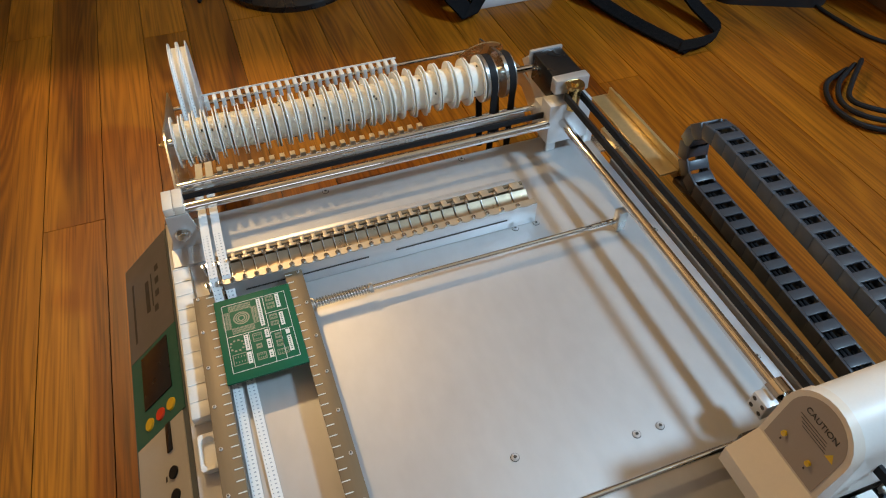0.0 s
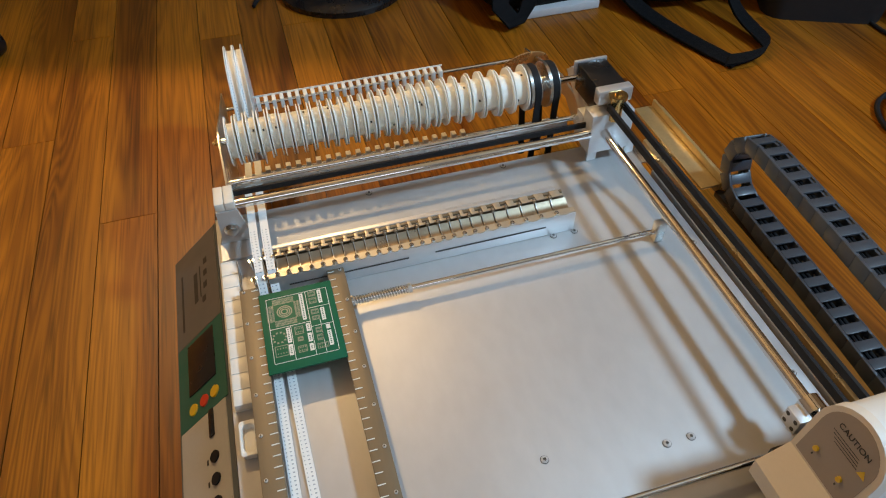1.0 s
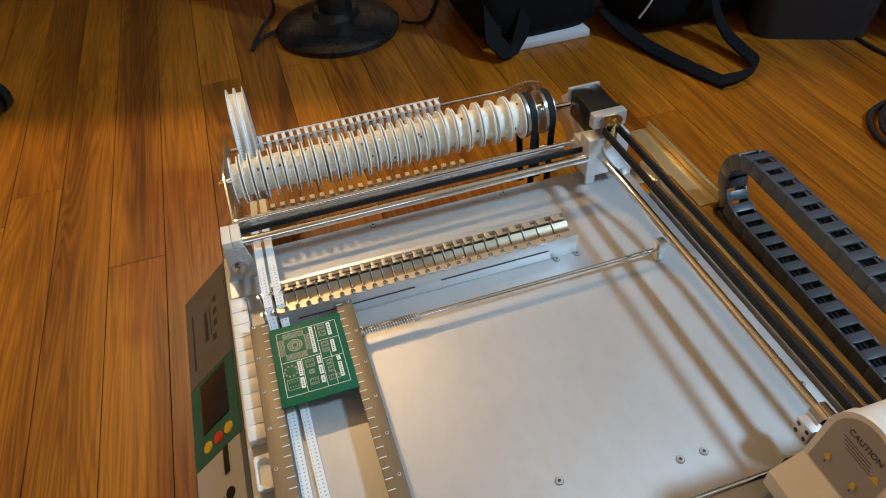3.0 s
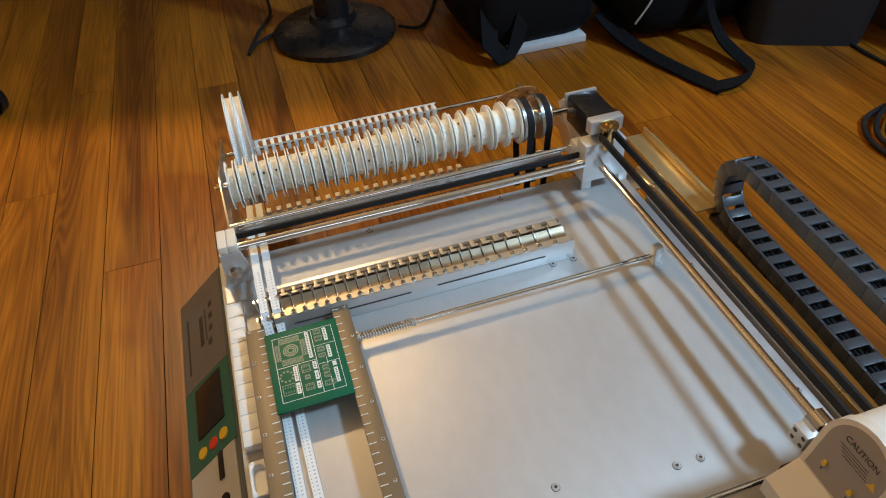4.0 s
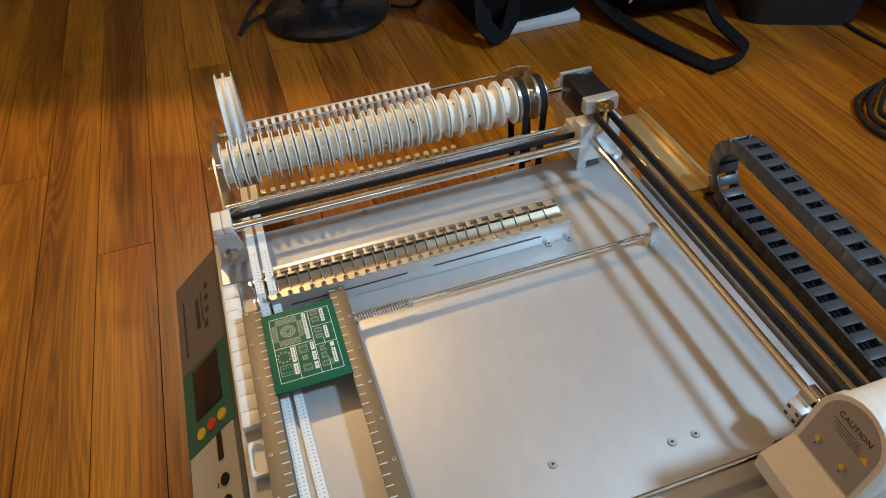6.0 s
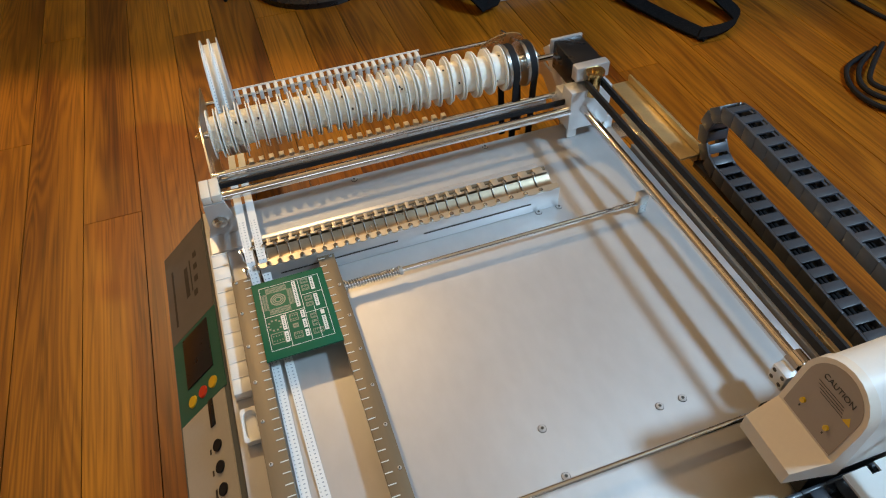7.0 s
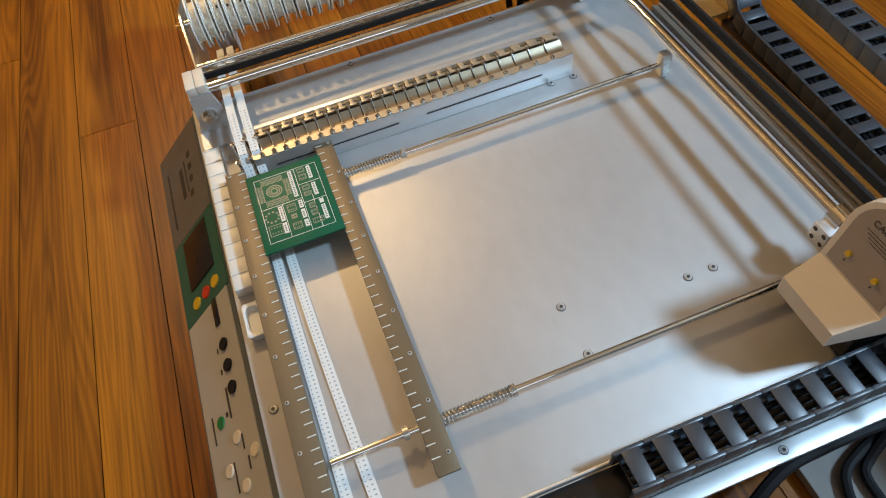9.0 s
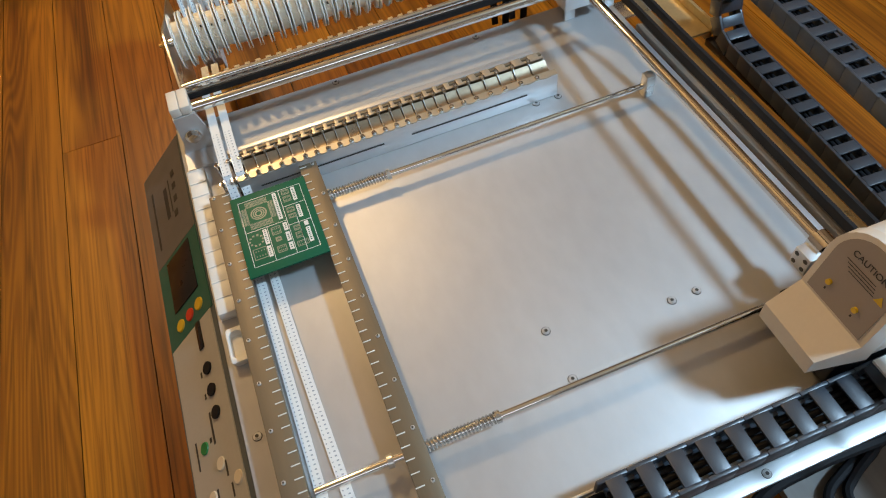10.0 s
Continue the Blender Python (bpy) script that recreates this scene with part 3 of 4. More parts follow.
spacer_rod(0.460, 0.1235, 0.031, 0.285, 0.419, 0.0104, 0.0072, 25)
bm = B()
box(bm, 0.0258, 0.2905, 0.4684, 0.4694, 0.1285, 0.1312, 0.0003)
part("comb_strip", bm, white_plastic, machine, "thin white strip along the rear spacers")
# lower guide comb behind the thin cross rod
bm = B()
rod(bm, (-0.0123, 0.343, 0.098), (0.418, 0.343, 0.098), 0.0022, 12)
comb_rod = part("comb_rod", bm, chrome, machine)
m = B()
box(m, -0.0031, 0.0031, -0.0042, 0.0042, -0.0055, 0.0065, 0.0006)
comb_tooth = finish(m, "spacer", cap_plastic)
for i in range(21):
    at(part("spacer", comb_tooth, None, comb_rod), 0.027 + 0.0127 * i, 0.339, 0.103)
bm = B()
box(bm, -0.0123, 0.385, 0.2515, 0.2545, 0.155, 0.1605, 0.0005)
part("tie_bar", bm, steel, machine)
bm = B()
rod(bm, (0.409, 0.448, 0.118), (0.409, 0.4495, 0.1188), 0.035, 64)
tagged(part("end_disc", bm, smoky, machine, "thin amber translucent disc"))

# right-hand block, bracket and motor
bm = B()
box(bm, 0.387, 0.438, 0.197, 0.2185, P + 0.018, P + 0.0690, 0.0008)
box(bm, 0.387, 0.438, 0.2187, 0.236, P + 0.018, P + 0.0560, 0.0008)
rblock = part("bearing_block", bm, block_metal, machine, "machined aluminium bearing block")
for x in (0.398, 0.446):
    bm = B()
    box(bm, x - 0.006, x + 0.006, 0.205, 0.209, P + 0.0004, P + 0.0178, 0.0006)
    part("bracket", bm, block_metal, rblock)
bm = B()
box(bm, 0.3985, 0.4335, 0.219, 0.272, P + 0.058, P + 0.092, 0.0015)
motor = part("stepper_motor", bm, black_paint, machine, "black stepper motor")
for y0, y1 in ((0.2723, 0.2765), (0.2065, 0.2185)):
    bm = B()
    box(bm, 0.3955, 0.4365, y0, y1, P + 0.0755, P + 0.0935, 0.0015)
    part("end_cap", bm, bright_steel, motor, "cast aluminium end cap")
bm = B()
rod(bm, (0.4140, 0.1985, P + 0.061), (0.4140, 0.1985, P + 0.0885), 0.0075, 20)
rod(bm, (0.4140, 0.1985, P + 0.0885), (0.4140, 0.1985, P + 0.092), 0.0105, 24)
rod(bm, (0.4140, 0.1985, P + 0.092), (0.4140, 0.1985, P + 0.094), 0.004, 16)
part("belt_pulley", bm, brass, machine, "brass belt pulley")

# long rod, belts and their slide on the far flank
bm = B()
rod(bm, (0.404, 0.199, P + 0.045), (0.404, -0.172, P + 0.045), 0.0048, 20)
part("long_rod", bm, chrome, machine, "polished long guide rod")
for run in (((0.4022, -0.40, 0.0800), (0.4022, 0.0, 0.0800), (0.4040, 0.1985, 0.0785)),
            ((0.4430, -0.40, 0.0520), (0.4430, 0.0, 0.0520), (0.4370, 0.10, 0.0590), (0.4215, 0.1985, 0.0785))):
    bm = B()
    ribbon(bm, [(x, y, P + h) for x, y, h in run], (0, 0, 0.0042), 0.0030)
    part("timing_belt", bm, black_rubber, machine, "black toothed belt along the guide rod")
bm = B()
for k in range(3):
    box(bm, 0.4745 + 0.0040 * k, 0.4778 + 0.0040 * k, -0.36, 0.19, 0.1015, 0.1130 - 0.0012 * (k % 2), 0.0006)
part("slide_rail", bm, dull_steel, machine, "grey grooved linear slide rail")
bm = B()
box(bm, 0.4950, 0.5030, -0.36, 0.25, 0.1015, 0.1115, 0.001)
part("flank_bar", bm, gold, machine, "yellowish metal flank bar")
bm = B()
box(bm, 0.5210, 0.5462, 0.150, 0.322, 0.1020, 0.1052, 0.0006)
box(bm, 0.5466, 0.5500, 0.150, 0.322, 0.0880, 0.1150, 0.0008)
box(bm, 0.5504, 0.5640, 0.150, 0.322, 0.0980, 0.1010, 0.0006)
part("chain_channel", bm, channel_metal, machine, "yellowish metal channel under the cable chain")
# dark strip added beneath the lower run for the shade between links
bm = B()
box(bm, 0.5415, 0.5635, -0.36, 0.1495, 0.088, 0.0965, 0.001)
part("chain_tray", bm, black_paint, machine, "black strip added to darken the gaps of the cable chain")
for ya in (0.22, -0.25):
    bm = B()
    box(bm, 0.4718, 0.5414, ya, ya + 0.03, 0.098, 0.1010, 0.0006)
    part("channel_arm", bm, steel, machine)

# end mount of the long rod
bm = B()
box(bm, 0.386, 0.398, -0.182, -0.166, P + 0.028, P + 0.046, 0.0008)
mount = part("rod_end_mount", bm, bright_steel, machine)
# bolt holes as dark discs on the face, coloured like shaded openings
bm = B()
for dy in (-0.0045, 0.0045):
    for dz in (0.0325, 0.0415):
        rod(bm, (0.3857, -0.174 + dy, P + dz), (0.3861, -0.174 + dy, P + dz), 0.002, 12)
part("hole", bm, ink_dark, mount)
bm = B()
rod(bm, (0.404, -0.165, P + 0.045), (0.404, -0.178, P + 0.045), 0.0095, 24)
rod(bm, (0.404, -0.178, P + 0.045), (0.425, -0.200, P + 0.047), 0.004, 12)
part("ball_joint", bm, chrome, mount)


# cable chains
def link_mesh(pitch, half, h):
    bm = B()
    for s in (-1, 1):
        box(bm, s * half - 0.0016, s * half + 0.0016, -pitch * 0.56, pitch * 0.44, -h / 2, h / 2, 0.0008)
        box(bm, s * (half - 0.0032) - 0.0014, s * (half - 0.0032) + 0.0014, pitch * 0.2, pitch * 0.62, -h * 0.4, h * 0.1)
    for z in (-h / 2, h / 2 - 0.0022):
        box(bm, -half + 0.0010, half - 0.0010, -pitch * 0.32, pitch * 0.24, z + (0.0004 if z > 0 else 0), z + 0.0026, 0.0006)
    return finish(bm, "link", chain_black)


def chain(name, centre, across, pitch, half, h, label):
    """Links along the line centre (points one pitch apart); across is the chain's width direction."""
    c = part(name, link_mesh(pitch, half, h), None, machine, label)
    me = c.data
    poses = []
    for a, b in zip(centre, centre[1:]):
        a, b = Vector(a), Vector(b)
        d, x = (b - a).normalized(), Vector(across).normalized()
        z = x.cross(d)
        poses.append(Matrix.Translation((a + b) / 2) @ Matrix((x, d, z)).transposed().to_4x4())
    c.matrix_basis = poses[0]
    inv = poses[0].inverted()
    for p in poses[1:]:
        k = part("link", me, None, c)
        k.matrix_basis = inv @ p
    return c


def along(pts, pitch):
    out, rest = [Vector(pts[0])], pitch
    for a, b in zip(pts, pts[1:]):
        a, b = Vector(a), Vector(b)
        while (b - out[-1]).length >= pitch and (b - a).length > 1e-9:
            lo, hi = 0.0, 1.0
            for _ in range(30):
                mid = (lo + hi) / 2
                if (a.lerp(b, mid) - out[-1]).length < pitch:
                    lo = mid
                else:
                    hi = mid
            q = a.lerp(b, hi)
            out.append(q)
            a = q
    return out


CH_X, CH_R, CH_Y, CH_Z = 0.552, 0.0385, 0.110, 0.109
CH_LEAN = 0.055
line = [(0, -0.36, CH_Z), (0, CH_Y, CH_Z)]
line += [(0, CH_Y + CH_R * math.sin(a), CH_Z + CH_R - CH_R * math.cos(a)) for a in [math.pi * k / 24 for k in range(1, 25)]]
line += [(0, -0.42, CH_Z + 2 * CH_R)]
line = [(CH_X + CH_LEAN * (y - 0.1), y, z) for _, y, z in line]
chain("cable_chain", along(line, 0.0205), (1, -CH_LEAN, 0), 0.0205, 0.0125, 0.018, "black plastic cable chain looped over itself")
cz = P + 0.020
chain("cable_chain", along([(0.176, -0.270, cz), (0.70, -0.270, cz)], 0.0215), (0, -1, 0), 0.0215, 0.0125, 0.018, "black plastic cable chain lying across the front")
for dy in (-0.005, 0, 0.005):
    bm = B()
    rod(bm, (0.18, -0.270 + dy, cz - 0.001), (0.70, -0.270 + dy, cz - 0.001), 0.0022, 8)
    part("cable", bm, black_rubber, machine)
for dx in (-0.005, 0, 0.005):
    for z in (CH_Z, CH_Z + 2 * CH_R):
        bm = B()
        rod(bm, (CH_X + dx - 0.46 * CH_LEAN, -0.36, z), (CH_X + dx, CH_Y, z), 0.0022, 8)
        part("cable", bm, black_rubber, machine)
bm = B()
box(bm, -0.03, 0.62, -0.2805, -0.2575, P + 0.0004, P + 0.0045, 0.0006)
front_rail = part("front_rail", bm, black_paint, machine, "black trough under the cable chain")
bm = B()
box(bm, -0.03, 0.62, -0.2570, -0.2552, P + 0.0047, P + 0.011, 0.0004)
part("rail_lip", bm, bright_steel, front_rail, "bright metal lip")

# placing head: white arm with a cream end cap
arm_y0, arm_y1 = -0.256, -0.203


def arm_outline(x, grow=0.0, zb=None, zt=0.269):
    y0, y1 = arm_y0 - grow, arm_y1 + grow
    r = (y1 - y0) / 2
    pts = [(x, y0, zb), (x, y1, zb)]
    for k in range(13):
        a = math.pi * k / 12
        pts.append((x, (y0 + y1) / 2 + r * math.cos(a), zt - r + r * math.sin(a)))
    return pts


bm = B()
extrude_outline(bm, arm_outline(0.372, 0, 0.178), (0.42, 0, 0))
arm = part("arm_cover", bm, white_plastic, machine, "white rounded cover of the placing arm")
bm = B()
ra = arm_outline(0.0, 0.0015, 0.176, 0.2705)
va, vb = [], []
for x, y, z in ra:
    slope = 0.352 + (z - 0.205) * 0.20 if z > 0.205 else 0.330
    va.append(bm.verts.new((slope, y, z)))
    vb.append(bm.verts.new((0.3716, y, z)))
va[0].co.y = va[0].co.y + 0.008
mid = [bm.verts.new((0.330, arm_y0 + 0.0055, 0.192)), bm.verts.new((0.330, arm_y1 + 0.0015, 0.192)), bm.verts.new((0.353, arm_y1 + 0.0015, 0.207)), bm.verts.new((0.353, arm_y0 - 0.0015, 0.207))]
nn = len(va)
bm.faces.new([va[0], va[1], mid[1], mid[0]])
bm.faces.new([mid[0], mid[1], mid[2], mid[3]])
bm.faces.new([mid[3], mid[2]] + va[2:])
bm.faces.new([va[1], vb[1], vb[2], va[2], mid[2], mid[1]])
bm.faces.new([va[0], mid[0], mid[3], va[nn - 1], vb[nn - 1], vb[0]])
for i in range(2, nn - 1):
    bm.faces.new((va[i], vb[i], vb[i + 1], va[i + 1]))
bm.faces.new([va[0], vb[0], vb[1], va[1]])
bm.faces.new(list(reversed(vb)))
cap = part("end_cap", bm, cap_plastic, arm, "cream plastic end cap")
# label on the sloping face: local a along -y, b up the slope
FACE_O = Vector((0.3535, (arm_y0 + arm_y1) / 2, 0.2075))
FB = Vector((0.2, 0, 1)).normalized()
FA = Vector((0, -1, 0))
FN = FA.cross(FB)
if FN.x > 0:
    FN = -FN


def face_pt(a, b, h):
    return FACE_O + FA * a + FB * b + FN * h


bm = B()
out = [(-0.0235, 0.002), (0.0235, 0.002)] + [(0.0235 * math.cos(math.pi * k / 16), 0.0365 + 0.0235 * math.sin(math.pi * k / 16)) for k in range(17)]
va = [bm.verts.new(face_pt(a, b, 0.0012)) for a, b in out]
vb = [bm.verts.new(face_pt(a, b, 0.0004)) for a, b in out]
bm.faces.new(va)
for i in range(len(va)):
    bm.faces.new((va[i], vb[i], vb[(i + 1) % len(va)], va[(i + 1) % len(va)]))
plate = part("warning_label", bm, head_label, arm, "taupe warning label")

fnt = bpy.data.curves.new("caution_text", "FONT")
fnt.body, fnt.size, fnt.extrude, fnt.align_x, fnt.align_y = "CAUTION", 0.0062, 0.0001, "CENTER", "CENTER"
tmp = bpy.data.objects.new("caution_text", fnt)
scene.collection.objects.link(tmp)
me = bpy.data.meshes.new_from_object(tmp.evaluated_get(bpy.context.evaluated_depsgraph_get()))
bpy.data.objects.remove(tmp)
me.materials.clear()
me.materials.append(ink_dark)
word = part("caution_word", me, None, plate)
word.matrix_basis = Matrix.Translation(face_pt(0.001, 0.0455, 0.0014)) @ Matrix((FA, FB, FN)).transposed().to_4x4()
bm = B()


def face_quad(bm, a0, a1, b0, b1, h=0.0014):
    bm.faces.new([bm.verts.new(face_pt(a, b, h)) for a, b in ((a0, b0), (a1, b0), (a1, b1), (a0, b1))])


for i, b in enumerate((0.0390, 0.0368, 0.0346, 0.0324)):
    face_quad(bm, -0.014 + 0.002 * i, 0.010 + 0.001 * i, b, b + 0.0006)
for a in (-0.0125, 0.0105):
    face_quad(bm, a - 0.0006, a + 0.0006, 0.0095, 0.0115)
tagged(part("printed_mark", bm, ink_dark, plate), kind="stuff")
bm = B()
bm.faces.new([bm.verts.new(face_pt(a, b, 0.0014)) for a, b in ((0.0135, 0.0315), (0.0205, 0.0315), (0.017, 0.0375))])
part("warning_triangle", bm, yellow, plate, "yellow warning triangle")
for a in (-0.0125, 0.0105):
    bm = B()
    rod(bm, face_pt(a, 0.0165, 0.0010), face_pt(a, 0.0165, 0.003), 0.0020, 14)
    part("button", bm, yellow, plate, "small yellow button")
bm = B()
for y in (-0.215, -0.244):
    rod(bm, (0.347, y, 0.162), (0.347, y, 0.176), 0.002, 10)
part("nozzle", bm, brass, arm, "brass nozzle")
# assumed block under the arm, sized to cast and darken the head's shadow
bm = B()
box(bm, 0.356, 0.47, -0.252, -0.190, 0.141, 0.1755, 0.002)
part("head_body", bm, black_paint, arm, "dark block added under the placing head to deepen its shadow")

bm = B()
notched = [(0.374, -0.2845), (0.450, -0.2845), (0.450, -0.2600), (0.424, -0.2600), (0.424, -0.2680), (0.416, -0.2680), (0.416, -0.2590), (0.402, -0.2590), (0.402, -0.2665), (0.394, -0.2665), (0.394, -0.2600), (0.374, -0.2600)]
extrude_outline(bm, [(x, y, 0.1755) for x, y in notched], (0, 0, 0.0022))
box(bm, 0.430, 0.448, -0.2600, -0.2570, 0.1500, 0.1753, 0.0005)
part("chain_bracket", bm, white_plastic, arm, "notched white metal chain bracket")

# ---- circuit board held between the rails ----
pcb = thing("circuit_board", "green printed circuit board with white silkscreen, held between rails", "circuit board", place=(0.034, 0.046, P + 0.0205))
PX, PY, PTOP = 0.0675, 0.092, 0.0016


def local(bm):
    bmesh.ops.translate(bm, verts=bm.verts, vec=(-0.034, -0.046, -(P + 0.0205)))
    return bm


bm = B()
box(bm, 0.0, PX + 0.001, -0.003, PY - 0.003, P + 0.0205, P + 0.0205 + PTOP, 0.0002)
part("laminate", local(bm), pcb_green, pcb)
ZT = P + 0.0205 + PTOP


def ink_box(bm, x0, y0, x1, y1, w=0.0005):
    for a, b, c, d in ((x0, x1, y0, y0 + w), (x0, x1, y1 - w, y1), (x0, x0 + w, y0, y1), (x1 - w, x1, y0, y1)):
        box(bm, a, b, c, d, ZT + 0.0001, ZT + 0.0002)


def ink_ring(bm, cx, cy, r0, r1, n=40):
    va = [bm.verts.new((cx + r0 * math.cos(2 * math.pi * k / n), cy + r0 * math.sin(2 * math.pi * k / n), ZT + 0.0002)) for k in range(n)]
    vb = [bm.verts.new((cx + r1 * math.cos(2 * math.pi * k / n), cy + r1 * math.sin(2 * math.pi * k / n), ZT + 0.0002)) for k in range(n)]
    for k in range(n):
        bm.faces.new((va[k], vb[k], vb[(k + 1) % n], va[(k + 1) % n]))


bm = B()
X0, X1, Y0, Y1 = 0.006, 0.063, 0.006, 0.0815
XM, YM = 0.0425, 0.0445
ink_box(bm, X0, Y0, X1, Y1)
for a, b, c, d in ((X0, XM, YM, YM + 0.0005), (XM, XM + 0.0005, Y0, Y1), (XM, X1, 0.060, 0.0605), (XM, X1, 0.038, 0.0385), (0.0245, 0.025, Y0, YM), (0.0515, 0.052, Y0, YM)):
    box(bm, a, b, c, d, ZT + 0.0001, ZT + 0.0002)
for x, y0, y1 in ((0.0385, 0.048, 0.080), (0.0555, 0.064, 0.080), (0.0555, 0.043, 0.058), (0.022, 0.026, 0.043), (0.022, 0.012, 0.024), (0.040, 0.034, 0.043), (0.040, 0.022, 0.032), (0.040, 0.012, 0.020), (0.0575, 0.032, 0.037), (0.0575, 0.013, 0.030)):
    box(bm, x - 0.0018, x + 0.0018, y0, y1, ZT + 0.0001, ZT + 0.00025)
part("silkscreen", local(bm), ink_white, pcb)
bm = B()
for x, y0, y1 in ((0.0385, 0.050, 0.078), (0.0555, 0.066, 0.078), (0.0555, 0.045, 0.056), (0.022, 0.028, 0.041), (0.022, 0.014, 0.022), (0.040, 0.036, 0.041), (0.040, 0.024, 0.030), (0.040, 0.014, 0.018), (0.0575, 0.015, 0.028)):
    y = y0
    while y < y1:
        box(bm, x - 0.0007, x + 0.0006, y, y + 0.0009, ZT + 0.0003, ZT + 0.0004)
        y += 0.0021
tagged(part("printed_mark", local(bm), pcb_green, pcb), kind="stuff")
bm = B()
for r0, r1 in ((0.0022, 0.0034), (0.0042, 0.0052), (0.006, 0.0072)):
    ink_ring(bm, 0.0215, 0.063, r0, r1)
for side in range(4):
    for row in range(3):
        for k in range(18):
            a, d = -0.0094 + 0.0011 * k, 0.0105 + 0.0024 * row
            q = Matrix.Rotation(math.pi / 2 * side, 4, "Z") @ Vector((a, d, 0))
            h = Matrix.Rotation(math.pi / 2 * side, 4, "Z") @ Vector((0.00038, 0.0010, 0))
            cx, cy = 0.0215 + q.x, 0.063 + q.y
            hx, hy = abs(h.x), abs(h.y)
            bm.faces.new([bm.verts.new((cx + i * hx, cy + j * hy, ZT + 0.0002)) for i, j in ((-1, -1), (1, -1), (1, 1), (-1, 1))])


def pads(cx, cy, w, h, n, m=None):
    for k in range(n):
        for s in (-1, 1):
            x = cx - w / 2 + w * k / max(n - 1, 1)
            bm.faces.new([bm.verts.new((x + i * 0.0004, cy + s * h / 2 + j * 0.0008, ZT + 0.0002)) for i, j in ((-1, -1), (1, -1), (1, 1), (-1, 1))])


for k in range(10):
    a = 2 * math.pi * k / 10
    box(bm, 0.0135 + 0.0058 * math.cos(a) - 0.0009, 0.0135 + 0.0058 * math.cos(a) + 0.0009, 0.034 + 0.0058 * math.sin(a) - 0.0009, 0.034 + 0.0058 * math.sin(a) + 0.0009, ZT + 0.0001, ZT + 0.0002)
for x0, y0, x1, y1 in ((0.008, 0.013, 0.020, 0.025), (0.0275, 0.033, 0.0355, 0.042), (0.029, 0.025, 0.034, 0.030), (0.028, 0.0125, 0.036, 0.020), (0.045, 0.065, 0.052, 0.072), (0.045, 0.074, 0.052, 0.080), (0.045, 0.045, 0.052, 0.050), (0.045, 0.052, 0.052, 0.058),
                       (0.046, 0.030, 0.052, 0.036), (0.046, 0.021, 0.052, 0.028), (0.045, 0.012, 0.055, 0.018)):
    ink_box(bm, x0, y0, x1, y1, 0.0007)
    pads((x0 + x1) / 2, (y0 + y1) / 2, (x1 - x0) * 0.6, (y1 - y0) * 0.45, 4)
tagged(part("solder_pad", local(bm), pad_tin, pcb), kind="stuff")

# ---- component tapes and reels ----
def tape(x_feed, x_end):
    t = thing("component_tape", "white paper component tape with punched holes lying on the deck", "tape", "component tapes")
    pts = [(x_feed, 0.345, 0.118), (x_feed, 0.31, 0.1285), (x_feed, 0.24, 0.160), (x_feed, 0.165, P + 0.033), (x_feed, 0.150, P + 0.0335), (x_feed, 0.112, P + 0.0295), (x_feed, 0.098, P + 0.010), (x_feed, 0.085, P + 0.003)]
    n = 24
    for i in range(n + 1):
        s = i / n
        pts.append((x_feed + (x_end - x_feed) * s * s, 0.07 - 0.35 * s, P + 0.0022 + 0.0010 * math.sin(7 * s)))
    bm = B()
    ribbon(bm, pts, (0.0040, 0, 0), 0.0009)
    part("strip", bm, tape_paper, t)
    bm = B()
    for a, b in zip(pts[3:], pts[4:]):
        a, b = Vector(a), Vector(b)
        k = max(1, round((b - a).length / 0.004))
        for j in range(k):
            c = a.lerp(b, j / k)
            d = (b - a).normalized()
            up = Vector((1, 0, 0)).cross(d).normalized()
            if up.z < 0:
                up = -up
            c = c + up * 0.0006
            for off, hw, hl in ((-0.0024, 0.00045, 0.00045), (0.0012, 0.0008, 0.0005)):
                o = c + Vector((off, 0, 0))
                bm.faces.new([bm.verts.new(o + Vector((i * hw, 0, 0)) + d * (q * hl)) for i, q in ((-1, -1), (1, -1), (1, 1), (-1, 1))])
    tagged(part("punched_hole", bm, hole_grey, t), kind="stuff")
    return t


tape(0.0050, 0.0072)
tape(0.0165, 0.0285)


def reel(x):
    r = thing("component_reel", "white plastic component reel with a wound paper tape", "reel", "component reels", place=(x, 0.460, 0.1235))
    for s in (-1, 1):
        bm = B()
        rod(bm, (s * 0.0050 - 0.0005, 0, 0), (s * 0.0050 + 0.0005, 0, 0), 0.0800, 64)
        part("flange", bm, white_plastic, r)
    bm = B()
    rod(bm, (-0.0044, 0, 0), (0.0044, 0, 0), 0.0735, 64)
    part("wound_tape", bm, tape_paper, r)
    bm = B()
    for k in range(120):
        a = 2 * math.pi * k / 120
        o = Vector((-0.002, 0.0737 * math.cos(a), 0.0737 * math.sin(a)))
        d = Vector((0, -math.sin(a), math.cos(a)))
        bm.faces.new([bm.verts.new(o + Vector((i * 0.0006, 0, 0)) + d * (q * 0.0007)) for i, q in ((-1, -1), (1, -1), (1, 1), (-1, 1))])
    tagged(part("punched_hole", bm, hole_grey, r), kind="stuff")
    return r


reel(0.0085)
reel(0.0197)

# ---- white parts boxes and the open cup ----
tray = thing("parts_box_strip", "row of ten white plastic parts boxes beside the rail", "parts tray", place=(-0.0255, 0.067, P))
bm = B()
box(bm, -0.0085, 0.0085, -0.0845, 0.089, 0.0004, 0.0018)
part("base_strip", bm, white_plastic, tray)
lid_bm = B()
box(lid_bm, -0.008, 0.008, -0.0084, 0.0084, 0, 0.0075, 0.0004)
